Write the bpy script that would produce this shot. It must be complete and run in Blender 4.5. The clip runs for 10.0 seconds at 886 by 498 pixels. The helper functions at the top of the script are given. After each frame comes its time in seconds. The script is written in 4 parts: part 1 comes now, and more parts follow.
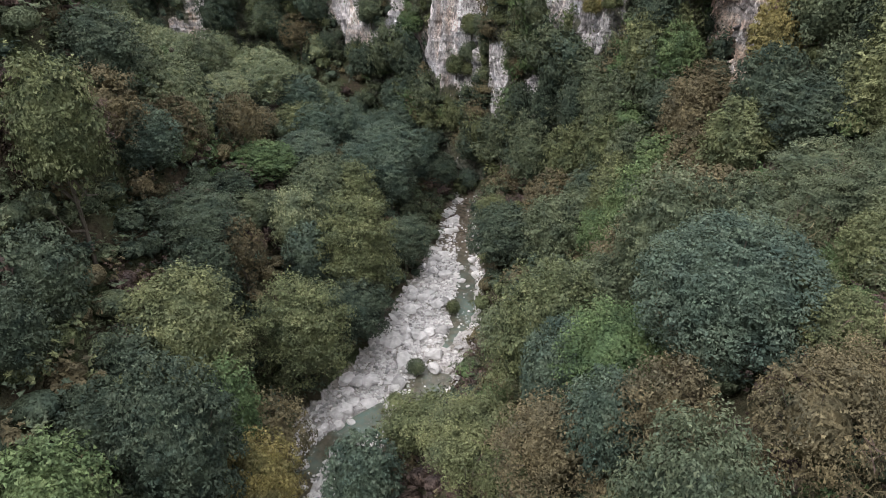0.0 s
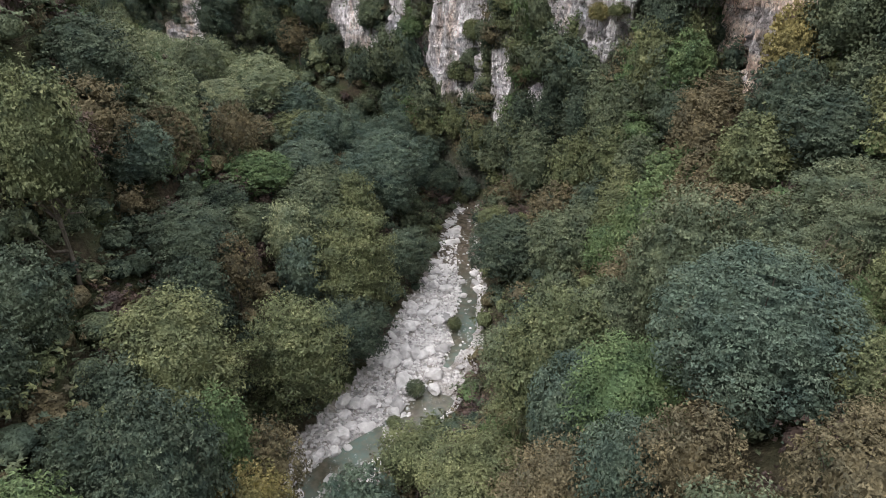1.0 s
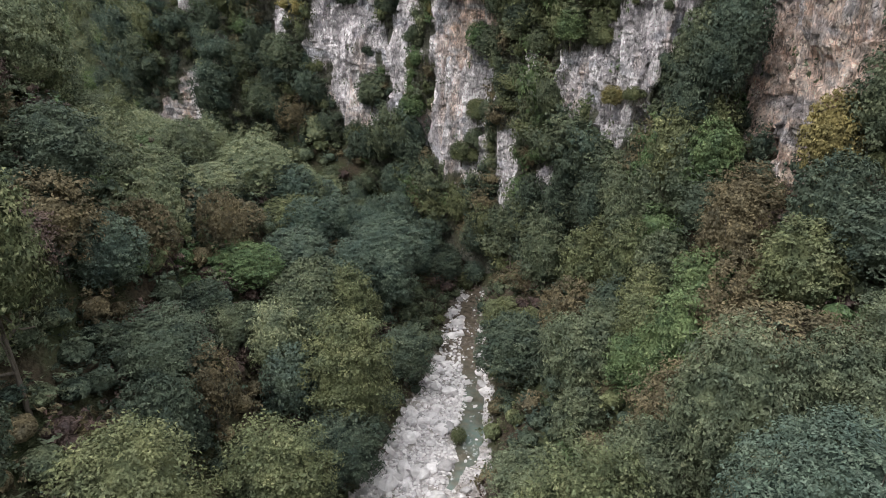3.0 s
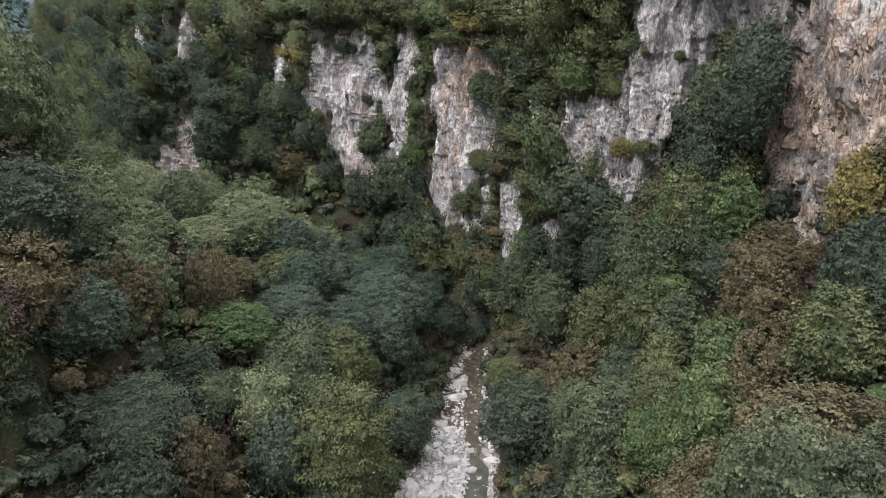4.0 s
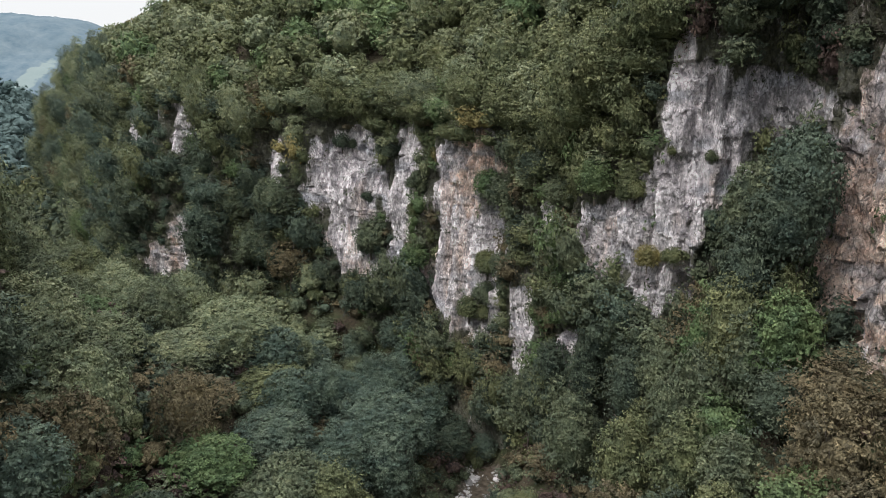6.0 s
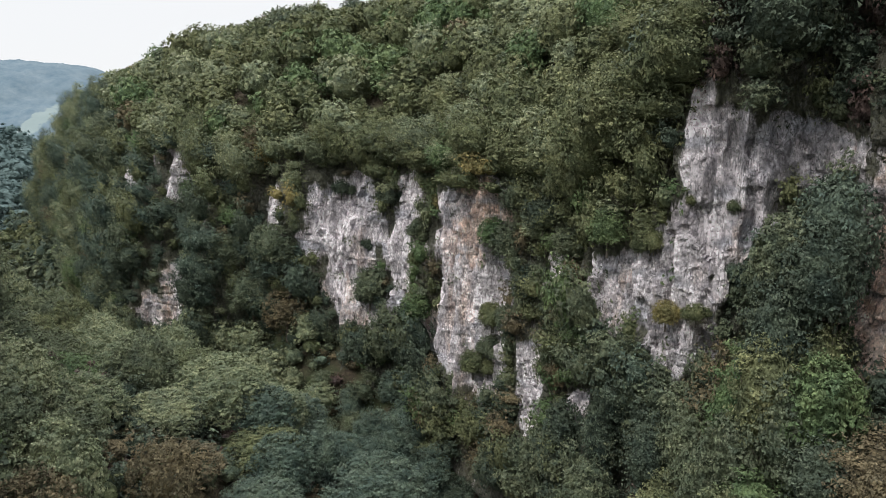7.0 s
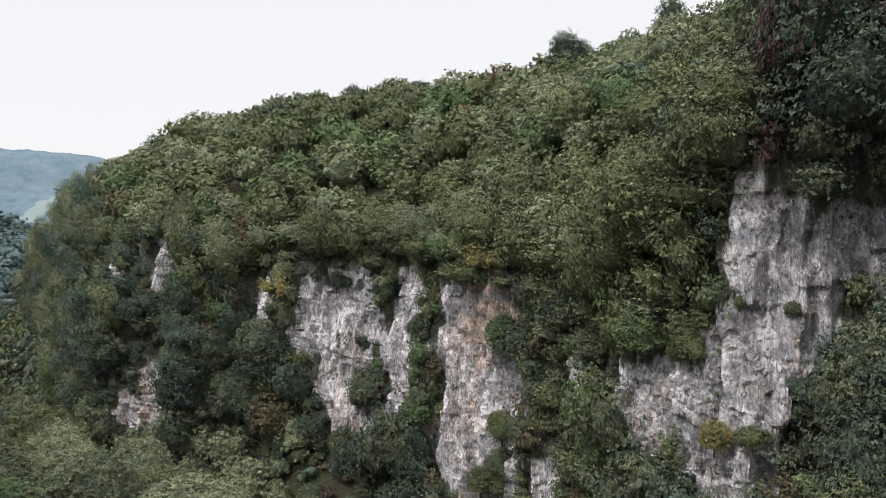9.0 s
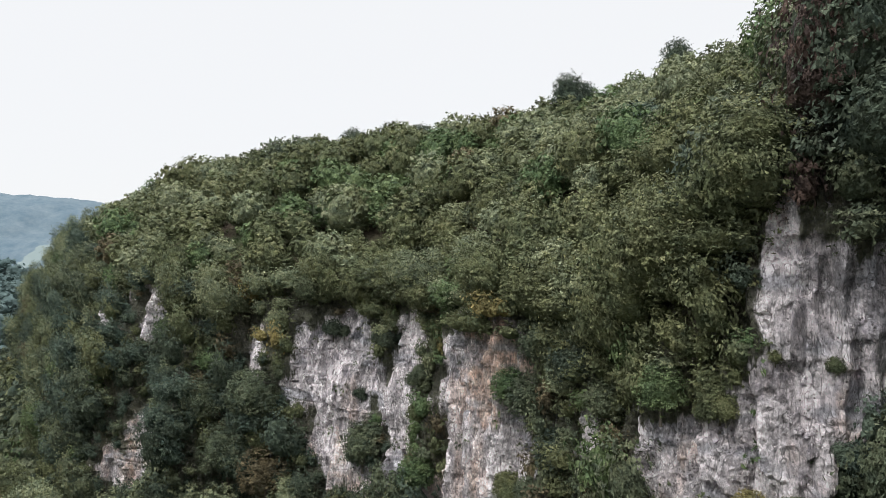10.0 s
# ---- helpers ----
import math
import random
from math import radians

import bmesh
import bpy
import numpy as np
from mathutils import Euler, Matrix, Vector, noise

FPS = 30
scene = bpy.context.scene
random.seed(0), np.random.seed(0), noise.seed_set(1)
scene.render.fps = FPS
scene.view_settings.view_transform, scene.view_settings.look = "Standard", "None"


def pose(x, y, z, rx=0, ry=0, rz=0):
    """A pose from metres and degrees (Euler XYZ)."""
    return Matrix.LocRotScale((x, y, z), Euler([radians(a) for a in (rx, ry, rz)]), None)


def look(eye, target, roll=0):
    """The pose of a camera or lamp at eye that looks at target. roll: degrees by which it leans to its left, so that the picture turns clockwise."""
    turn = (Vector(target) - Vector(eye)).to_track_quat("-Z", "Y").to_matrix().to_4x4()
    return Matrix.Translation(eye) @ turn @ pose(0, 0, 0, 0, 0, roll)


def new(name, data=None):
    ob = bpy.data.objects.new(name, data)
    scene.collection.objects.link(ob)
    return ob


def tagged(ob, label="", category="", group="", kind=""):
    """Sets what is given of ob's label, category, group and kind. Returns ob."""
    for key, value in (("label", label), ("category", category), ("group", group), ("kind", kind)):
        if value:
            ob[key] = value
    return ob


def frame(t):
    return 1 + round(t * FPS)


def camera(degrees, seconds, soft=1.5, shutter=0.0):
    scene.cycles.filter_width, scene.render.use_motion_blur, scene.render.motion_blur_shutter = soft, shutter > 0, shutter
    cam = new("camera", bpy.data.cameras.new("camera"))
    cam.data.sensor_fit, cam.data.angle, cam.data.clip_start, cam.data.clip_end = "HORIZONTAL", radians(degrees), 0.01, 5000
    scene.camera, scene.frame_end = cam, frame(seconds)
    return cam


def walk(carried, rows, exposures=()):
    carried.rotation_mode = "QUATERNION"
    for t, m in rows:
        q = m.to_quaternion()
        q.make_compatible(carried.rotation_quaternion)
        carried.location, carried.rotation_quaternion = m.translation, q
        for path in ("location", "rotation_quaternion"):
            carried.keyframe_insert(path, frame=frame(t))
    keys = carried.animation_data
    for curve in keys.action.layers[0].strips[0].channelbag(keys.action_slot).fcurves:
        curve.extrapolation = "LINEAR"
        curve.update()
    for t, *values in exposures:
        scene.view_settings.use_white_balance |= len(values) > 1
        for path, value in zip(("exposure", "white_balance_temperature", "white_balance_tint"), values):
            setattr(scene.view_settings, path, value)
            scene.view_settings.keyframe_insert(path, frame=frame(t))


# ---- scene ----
cam = camera(65.0, 10.0, soft=0.6)
# seconds, place, turn, tilt above the first view, lean
ROWS = [
    (0.0, -0.004, 0.000, 57.002, 0.01, 0.00, -0.01),
    (0.5, -0.008, 1.783, 57.022, 0.05, 0.03, -0.08),
    (1.0, -0.063, 3.715, 57.017, 0.06, 0.09, -0.12),
    (1.5, -0.109, 5.827, 57.021, 0.09, 0.58, -0.16),
    (2.0, -0.176, 8.112, 57.035, 0.11, 1.80, -0.19),
    (2.5, -0.254, 10.538, 57.058, 0.13, 3.54, -0.21),
    (4.0, -0.481, 18.164, 57.072, 0.24, 8.85, -0.25),
    (4.5, -0.591, 20.757, 57.079, 0.27, 10.63, -0.23),
    (5.0, -0.722, 23.408, 57.087, 0.30, 12.39, -0.23),
    (5.5, -0.863, 26.041, 57.116, 0.31, 14.14, -0.23),
    (7.0, -1.381, 34.078, 57.222, 0.36, 19.41, -0.23),
    (7.5, -1.527, 36.731, 57.261, 0.38, 21.21, -0.22),
    (8.0, -1.685, 39.367, 57.294, 0.36, 23.02, -0.24),
    (8.5, -1.822, 41.939, 57.294, 0.38, 24.70, -0.25),
    (9.0, -1.963, 44.572, 57.261, 0.37, 26.54, -0.25),
    (9.5, -2.115, 47.239, 57.260, 0.38, 28.39, -0.27),
    (10.0, -2.302, 49.924, 57.241, 0.38, 30.24, -0.27),
]
TILT = -30.2
walk(cam, [(t, pose(x, y, z) @ pose(0, 0, 0, TILT) @ pose(0, 0, 0, 90 + pitch, roll, yaw)) for t, x, y, z, yaw, pitch, roll in ROWS])

# ---- light ----
SUN_ELEV, SUN_TURN = radians(52), radians(232)
world = bpy.data.worlds.new("overcast_sky")
scene.world = world
world.use_nodes = True
wn, wl = world.node_tree.nodes, world.node_tree.links
wn.clear()
sky = wn.new("ShaderNodeTexSky")
sky.sky_type, sky.sun_disc = "NISHITA", False
sky.sun_elevation, sky.sun_rotation = SUN_ELEV, SUN_TURN
sky_gain = wn.new("ShaderNodeMix")
sky_gain.data_type, sky_gain.blend_type = "RGBA", "MULTIPLY"
sky_gain.inputs[0].default_value = 1.0
wl.new(sky.outputs[0], sky_gain.inputs[6])
sky_gain.inputs[7].default_value = (0.10, 0.10, 0.10, 1)
cloud = wn.new("ShaderNodeMix")      # a closed white cloud sheet over the clear sky
cloud.data_type = "RGBA"
cloud.inputs[0].default_value = 0.92
wl.new(sky_gain.outputs[2], cloud.inputs[6])
upward = wn.new("ShaderNodeSeparateXYZ")
wl.new(wn.new("ShaderNodeTexCoord").outputs["Generated"], upward.inputs[0])
zenith = wn.new("ShaderNodeMapRange")     # an overcast sky is brightest overhead
zenith.interpolation_type = "SMOOTHSTEP"
for key, value in ((1, 0.33), (2, 1.0), (3, 0.97), (4, 2.95)):
    zenith.inputs[key].default_value = value
wl.new(upward.outputs[2], zenith.inputs[0])
white = wn.new("ShaderNodeMix")
white.data_type, white.blend_type = "RGBA", "MULTIPLY"
white.inputs[0].default_value = 1.0
white.inputs[6].default_value = (0.99, 1.0, 1.02, 1)
wl.new(zenith.outputs[0], white.inputs[7])
wl.new(white.outputs[2], cloud.inputs[7])
back = wn.new("ShaderNodeBackground")
back.inputs[1].default_value = 1.0
wl.new(cloud.outputs[2], back.inputs[0])
wout = wn.new("ShaderNodeOutputWorld")
wl.new(back.outputs[0], wout.inputs[0])

sun = new("sun", bpy.data.lights.new("sun", "SUN"))
sun.data.energy, sun.data.angle, sun.data.color = 2.1, radians(20), (1.0, 0.97, 0.94)
sun.matrix_world = look((0, 0, 200), (0 - math.sin(SUN_TURN) * math.cos(SUN_ELEV), 0 - math.cos(SUN_TURN) * math.cos(SUN_ELEV), 200 - math.sin(SUN_ELEV)))

# ---- materials ----


class Nodes:
    """A small writer of node materials."""

    def __init__(self, name):
        self.mat = bpy.data.materials.new(name)
        self.mat.use_nodes = True
        self.n, self.l = self.mat.node_tree.nodes, self.mat.node_tree.links
        self.n.clear()

    def put(self, sort, links=(), values=(), **settings):
        node = self.n.new(sort)
        for key, value in settings.items():
            setattr(node, key, value)
        for key, value in values:
            node.inputs[key].default_value = value
        for key, socket in links:
            self.l.new(socket, node.inputs[key])
        return node

    def coord(self, scale=(1, 1, 1)):
        geo = self.put("ShaderNodeNewGeometry")
        return self.put("ShaderNodeMapping", [(0, geo.outputs["Position"])], [(3, scale)]).outputs[0]

    def noise(self, vector, scale, detail=4.0, rough=0.55):
        return self.put("ShaderNodeTexNoise", [(0, vector)], [("Scale", scale), ("Detail", detail), ("Roughness", rough)]).outputs["Fac"]

    def ramp(self, fac, *stops):
        node = self.put("ShaderNodeValToRGB", [(0, fac)])
        e = node.color_ramp.elements
        while len(e) < len(stops):
            e.new(0.5)
        for el, (at, c) in zip(e, stops):
            el.position = at
            el.color = (*c, 1) if isinstance(c, tuple) else (c, c, c, 1)
        return node.outputs[0]

    def mix(self, fac, a, b, blend="MIX"):
        node = self.put("ShaderNodeMix", data_type="RGBA", blend_type=blend)
        for key, v in ((0, fac), (6, a), (7, b)):
            if isinstance(v, (int, float)):
                node.inputs[key].default_value = v
            elif isinstance(v, tuple):
                node.inputs[key].default_value = (*v, 1)
            else:
                self.l.new(v, node.inputs[key])
        return node.outputs[2]

    def math(self, op, a, b=0.0):
        node = self.put("ShaderNodeMath", operation=op)
        for key, v in ((0, a), (1, b)):
            if isinstance(v, (int, float)):
                node.inputs[key].default_value = v
            else:
                self.l.new(v, node.inputs[key])
        return node.outputs[0]

    def finish(self, colour, rough=0.8, spec=0.3, bump=None, strength=0.5, distance=0.2):
        p = self.put("ShaderNodeBsdfPrincipled", values=[("Specular IOR Level", spec)])
        if isinstance(rough, float):
            p.inputs["Roughness"].default_value = rough
        else:
            self.l.new(rough, p.inputs["Roughness"])
        if isinstance(colour, tuple):
            p.inputs["Base Color"].default_value = (*colour, 1)
        else:
            self.l.new(colour, p.inputs["Base Color"])
        if bump is not None:
            b = self.put("ShaderNodeBump", [("Height", bump)], [("Strength", strength), ("Distance", distance)])
            self.l.new(b.outputs[0], p.inputs["Normal"])
        self.put("ShaderNodeOutputMaterial", [(0, p.outputs[0])])
        return self.mat


def foliage(name, c1, c2, c3):
    """Small opaque leaf sprays: c1 to c2 from plant to plant, c3 in single sprays."""
    m = Nodes(name)
    tone = m.put("ShaderNodeAttribute", attribute_name="tone").outputs["Fac"]
    spray = m.put("ShaderNodeAttribute", attribute_name="spray").outputs["Fac"]
    plant = m.math("FRACT", m.math("ADD", m.put("ShaderNodeObjectInfo").outputs["Random"], tone))
    geo = m.put("ShaderNodeNewGeometry")
    cells = m.put("ShaderNodeTexVoronoi", [(0, geo.outputs["Position"])], [("Scale", 6.5)])
    leaf = m.put("ShaderNodeSeparateColor", [(0, cells.outputs["Color"])])
    col = m.mix(plant, c1, c2)
    col = m.mix(m.ramp(spray, (0.4, 0.0), (1.0, 0.55)), col, c3)
    patch = m.noise(m.coord(), 0.5, 3.0)
    col = m.mix(1.0, col, m.ramp(patch, (0.3, (0.64, 0.70, 0.79)), (0.7, (1.36, 1.30, 1.22))), "MULTIPLY")
    shade = m.put("ShaderNodeMapRange", [(0, leaf.outputs[1])], [(3, 0.62), (4, 1.38)]).outputs[0]
    col = m.mix(1.0, col, shade, "MULTIPLY")
    shade = m.put("ShaderNodeMapRange", [(0, geo.outputs["Random Per Island"])], [(3, 0.76), (4, 1.24)]).outputs[0]
    col = m.mix(1.0, col, shade, "MULTIPLY")
    turn = m.put("ShaderNodeVectorMath", [(0, cells.outputs["Color"])], [(1, (0.5, 0.5, 0.5))], operation="SUBTRACT").outputs[0]
    deep = m.math("LESS_THAN", spray, -0.5)            # the twiggy inside of a crown is rougher
    turn = m.put("ShaderNodeVectorMath", [(0, turn), (3, m.math("ADD", 0.5, deep))], operation="SCALE").outputs[0]
    turn = m.put("ShaderNodeVectorMath", [(0, turn), (1, geo.outputs["Normal"])], operation="ADD").outputs[0]
    turn = m.put("ShaderNodeVectorMath", [(0, turn)], operation="NORMALIZE").outputs[0]
    p = m.put("ShaderNodeBsdfPrincipled", [("Base Color", col), ("Normal", turn)], [("Roughness", 0.6), ("Specular IOR Level", 0.06)])
    t = m.put("ShaderNodeBsdfTranslucent", [(0, col), ("Normal", turn)])
    m.put("ShaderNodeOutputMaterial", [(0, m.put("ShaderNodeMixShader", [(1, p.outputs[0]), (2, t.outputs[0])], [(0, 0.09)]).outputs[0])])
    return m.mat


LEAF = [
    foliage("leaves_mid_green", (0.087, 0.109, 0.070), (0.118, 0.139, 0.086), (0.176, 0.187, 0.122)),
    foliage("leaves_dark_green", (0.056, 0.076, 0.056), (0.078, 0.100, 0.070), (0.118, 0.137, 0.098)),
    foliage("leaves_blue_green", (0.070, 0.100, 0.077), (0.094, 0.125, 0.093), (0.139, 0.166, 0.128)),
    foliage("leaves_olive", (0.102, 0.121, 0.064), (0.134, 0.148, 0.076), (0.196, 0.199, 0.112)),
    foliage("leaves_rust", (0.114, 0.097, 0.061), (0.141, 0.121, 0.073), (0.186, 0.157, 0.100)),
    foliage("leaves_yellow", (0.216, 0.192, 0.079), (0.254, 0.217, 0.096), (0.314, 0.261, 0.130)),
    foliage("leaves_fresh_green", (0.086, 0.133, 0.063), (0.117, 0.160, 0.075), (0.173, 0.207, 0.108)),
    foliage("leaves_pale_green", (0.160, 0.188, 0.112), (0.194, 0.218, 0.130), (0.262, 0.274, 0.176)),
    foliage("leaves_dark_brown", (0.079, 0.059, 0.051), (0.104, 0.075, 0.066), (0.149, 0.108, 0.094)),
]
MID, DARK, BLUE, OLIVE, RUST, YELLOW, FRESH, PALE, BROWN = range(9)
LOOKS = ["mid green", "dark green", "bluish green", "olive green", "rust-brown autumn", "yellow autumn", "fresh green", "pale green", "dark brown"]

m = Nodes("bark")
v = m.coord((1, 1, 0.25))
BARK = m.finish(m.ramp(m.noise(v, 3.0), (0.3, (0.06, 0.05, 0.04)), (0.7, (0.16, 0.14, 0.12))), 0.9, 0.2, m.noise(v, 9.0), 0.6, 0.05)

m = Nodes("forest_floor_and_gravel")
v = m.coord()
big = m.noise(v, 0.12, 4.0)
soil = m.mix(m.ramp(big, (0.4, 0.0), (0.6, 1.0)), m.ramp(m.noise(v, 2.5, 6.0), (0.3, (0.035, 0.028, 0.02)), (0.7, (0.10, 0.08, 0.055))),
             m.ramp(m.noise(v, 1.8, 6.0), (0.3, (0.03, 0.04, 0.02)), (0.7, (0.07, 0.085, 0.04))))
cell = m.put("ShaderNodeTexVoronoi", [(0, v)], [("Scale", 2.6)])
gravel = m.mix(m.ramp(m.noise(v, 0.3, 4.0), (0.45, 0.0), (0.68, 0.8)), m.ramp(cell.outputs["Color"], (0.1, (0.36, 0.335, 0.335)), (0.8, (0.68, 0.64, 0.64))), (0.24, 0.21, 0.18))
along = m.put("ShaderNodeSeparateXYZ", [(0, v)]).outputs[1]
silt = m.put("ShaderNodeMapRange", [(0, m.math("ADD", along, m.math("MULTIPLY", m.noise(v, 0.3), 14.0)))], [(1, 98.0), (2, 109.0)]).outputs[0]
gravel = m.mix(silt, gravel, m.ramp(m.noise(v, 1.6, 5.0), (0.35, (0.085, 0.07, 0.055)), (0.7, (0.22, 0.185, 0.155))))      # brown wet silt upstream
bed = m.put("ShaderNodeAttribute", attribute_name="bed").outputs["Fac"]
bank = m.ramp(m.math("ADD", bed, m.math("MULTIPLY", m.math("SUBTRACT", m.noise(v, 0.9, 4.0), 0.5), 0.9)), (0.45, 0.0), (0.55, 1.0))
SOIL = m.finish(m.mix(bank, soil, gravel), 0.95, 0.2, m.math("ADD", m.noise(v, 4.0, 6.0), m.math("MULTIPLY", bank, m.math("SUBTRACT", 1.0, cell.outputs["Distance"]))), 0.9, 0.4)

m = Nodes("limestone")
v = m.coord()
sway = m.put("ShaderNodeVectorMath", [(0, m.put("ShaderNodeTexNoise", [(0, v)], [("Scale", 0.5), ("Detail", 5.0)]).outputs["Color"])], [(3, 0.45)], operation="SCALE").outputs[0]
bent = m.put("ShaderNodeVectorMath", [(0, v), (1, sway)], operation="ADD").outputs[0]
tall = m.put("ShaderNodeMapping", [(0, bent)], [(3, (1, 1, 0.28))]).outputs[0]
slant = m.put("ShaderNodeMapping", [(0, bent)], [(2, (0.5, 0.3, 0.0)), (3, (0.5, 0.5, 1.5))]).outputs[0]
grey = m.ramp(m.noise(v, 0.3, 8.0, 0.65), (0.34, (0.45, 0.415, 0.45)), (0.43, (0.71, 0.655, 0.675)), (0.56, (0.85, 0.795, 0.815)))
warm = m.ramp(m.noise(tall, 0.11, 4.0, 0.6), (0.55, 0.0), (0.68, 0.8))
for spot, reach in (((36, 86, 43), 30), ((3, 142, 42), 15)):      # two great orange stains
    near = m.put("ShaderNodeVectorMath", [(0, bent)], [(1, spot)], operation="DISTANCE").outputs["Value"]
    stain = m.math("ADD", m.math("DIVIDE", near, float(reach)), m.math("MULTIPLY", m.noise(tall, 0.5, 5.0, 0.65), 1.0))
    warm = m.math("MAXIMUM", warm, m.ramp(stain, (0.85, 0.8), (1.4, 0.0)))
rock = m.mix(warm, grey, m.ramp(m.noise(v, 0.8, 6.0, 0.65), (0.3, (0.48, 0.28, 0.18)), (0.44, (0.67, 0.46, 0.35)), (0.64, (0.76, 0.63, 0.54))))
grey_patches = 0.0
for spot, reach, most in (((30, 101, 56), 14.0, 0.75), ((-20, 172, 42), 13.0, 0.5)):          # two dark grey patches on the upper wall
    patch_dist = m.put("ShaderNodeVectorMath", [(0, bent)], [(1, spot)], operation="DISTANCE").outputs["Value"]
    patch_dist = m.math("ADD", m.math("DIVIDE", patch_dist, reach), m.math("MULTIPLY", m.noise(tall, 0.8, 6.0, 0.7), 1.1))
    grey_patches = m.math("MAXIMUM", m.ramp(patch_dist, (0.85, most), (1.35, 0.0)), grey_patches)
rock = m.mix(grey_patches, rock, m.ramp(m.noise(v, 1.0, 6.0, 0.7), (0.35, (0.14, 0.14, 0.155)), (0.65, (0.40, 0.39, 0.41))))
blue = m.ramp(m.noise(slant, 0.16, 3.0), (0.54, 0.0), (0.62, 0.65))
rock = m.mix(blue, rock, m.ramp(m.noise(v, 1.2, 6.0, 0.7), (0.35, (0.24, 0.25, 0.29)), (0.7, (0.56, 0.58, 0.63))))
streak = m.ramp(m.noise(tall, 1.1, 7.0, 0.72), (0.535, 0.0), (0.57, 1.0))
rock = m.mix(m.math("MULTIPLY", streak, 0.32), rock, (0.15, 0.15, 0.16))
seam = m.put("ShaderNodeTexVoronoi", [(0, m.put("ShaderNodeMapping", [(0, bent)], [(3, (0.75, 0.75, 0.32))]).outputs[0])], [("Scale", 0.6)], feature="DISTANCE_TO_EDGE").outputs[0]
crack = m.math("MULTIPLY", m.ramp(seam, (0.0, 1.0), (0.02, 0.0)), m.ramp(m.noise(v, 0.45), (0.44, 0.0), (0.57, 0.6)))
fine = m.put("ShaderNodeTexVoronoi", [(0, m.put("ShaderNodeMapping", [(0, bent)], [(3, (1.0, 1.0, 0.5))]).outputs[0])], [("Scale", 2.2)], feature="DISTANCE_TO_EDGE").outputs[0]
chip = m.math("MULTIPLY", m.ramp(fine, (0.0, 1.0), (0.05, 0.0)), m.ramp(m.noise(v, 0.7), (0.52, 0.0), (0.64, 0.45)))
joint = m.put("ShaderNodeTexVoronoi", [(0, m.put("ShaderNodeMapping", [(0, bent)], [(3, (1.7, 1.7, 0.3))]).outputs[0])], [("Scale", 1.0)], feature="DISTANCE_TO_EDGE").outputs[0]
joint = m.math("MULTIPLY", m.ramp(joint, (0.0, 1.0), (0.07, 0.0)), m.ramp(m.noise(v, 0.6, 4.0), (0.45, 0.0), (0.57, 0.75)))
pit = m.math("MULTIPLY", m.ramp(m.put("ShaderNodeTexVoronoi", [(0, bent)], [("Scale", 2.2)]).outputs["Distance"], (0.13, 1.0), (0.26, 0.0)), m.ramp(m.noise(v, 0.5, 3.0), (0.45, 0.0), (0.53, 0.85)))
rock = m.mix(1.0, rock, m.ramp(m.noise(bent, 3.6, 8.0, 0.75), (0.37, 0.52), (0.455, 0.96), (0.62, 1.12)), "MULTIPLY")
for shape, least in (((0.5, 0.5, 0.16), 0.78), ((1.6, 1.6, 0.8), 0.8), ((4.5, 4.5, 2.6), 0.76)):       # random grey per broken face; facet shading put into the colour
    shard = m.put("ShaderNodeTexVoronoi", [(0, m.put("ShaderNodeMapping", [(0, bent)], [(3, shape)]).outputs[0])], [("Scale", 1.0)]).outputs["Color"]
    shard = m.put("ShaderNodeSeparateColor", [(0, shard)]).outputs[0]
    rock = m.mix(1.0, rock, m.put("ShaderNodeMapRange", [(0, shard)], [(3, least), (4, 2.0 - least + 0.06)]).outputs[0], "MULTIPLY")
dark = m.math("MAXIMUM", m.math("MAXIMUM", crack, chip), m.math("MAXIMUM", joint, pit))
rock = m.mix(dark, rock, (0.14, 0.13, 0.13))
moss = m.ramp(m.noise(v, 0.4, 7.0, 0.7), (0.66, 0.0), (0.72, 0.8))
clean = m.put("ShaderNodeAttribute", attribute_name="clean").outputs["Fac"]
grown = m.ramp(m.math("ADD", clean, m.math("MULTIPLY", m.math("SUBTRACT", m.noise(tall, 0.7, 6.0, 0.7), 0.5), 2.0)), (0.2, 0.9), (0.45, 0.0))
moss = m.math("MAXIMUM", moss, grown)
rock = m.mix(moss, rock, m.ramp(m.noise(v, 3.0), (0.3, (0.03, 0.038, 0.02)), (0.7, (0.10, 0.105, 0.055))))
relief = m.math("ADD", m.noise(bent, 0.9, 9.0, 0.7), m.math("MULTIPLY", m.noise(tall, 2.2, 8.0, 0.78), 1.3))
relief = m.math("SUBTRACT", relief, m.math("MULTIPLY", dark, 0.5))
turn = m.put("ShaderNodeNewGeometry").outputs["Normal"]
for shape, amount in (((0.9, 0.9, 0.4), 0.5), ((2.2, 2.2, 1.4), 0.65), ((5.5, 5.5, 3.5), 0.65)):       # broken facets, large to small
    flat = m.put("ShaderNodeTexVoronoi", [(0, m.put("ShaderNodeMapping", [(0, bent)], [(3, shape)]).outputs[0])], [("Scale", 1.0)]).outputs["Color"]
    flat = m.put("ShaderNodeVectorMath", [(0, flat)], [(1, (0.5, 0.5, 0.5))], operation="SUBTRACT").outputs[0]
    flat = m.put("ShaderNodeVectorMath", [(0, flat)], [(3, amount)], operation="SCALE").outputs[0]
    turn = m.put("ShaderNodeVectorMath", [(0, turn), (1, flat)], operation="ADD").outputs[0]
turn = m.put("ShaderNodeVectorMath", [(0, turn)], operation="NORMALIZE").outputs[0]
bumped = m.put("ShaderNodeBump", [("Height", relief), ("Normal", turn)], [("Strength", 0.9), ("Distance", 0.6)])
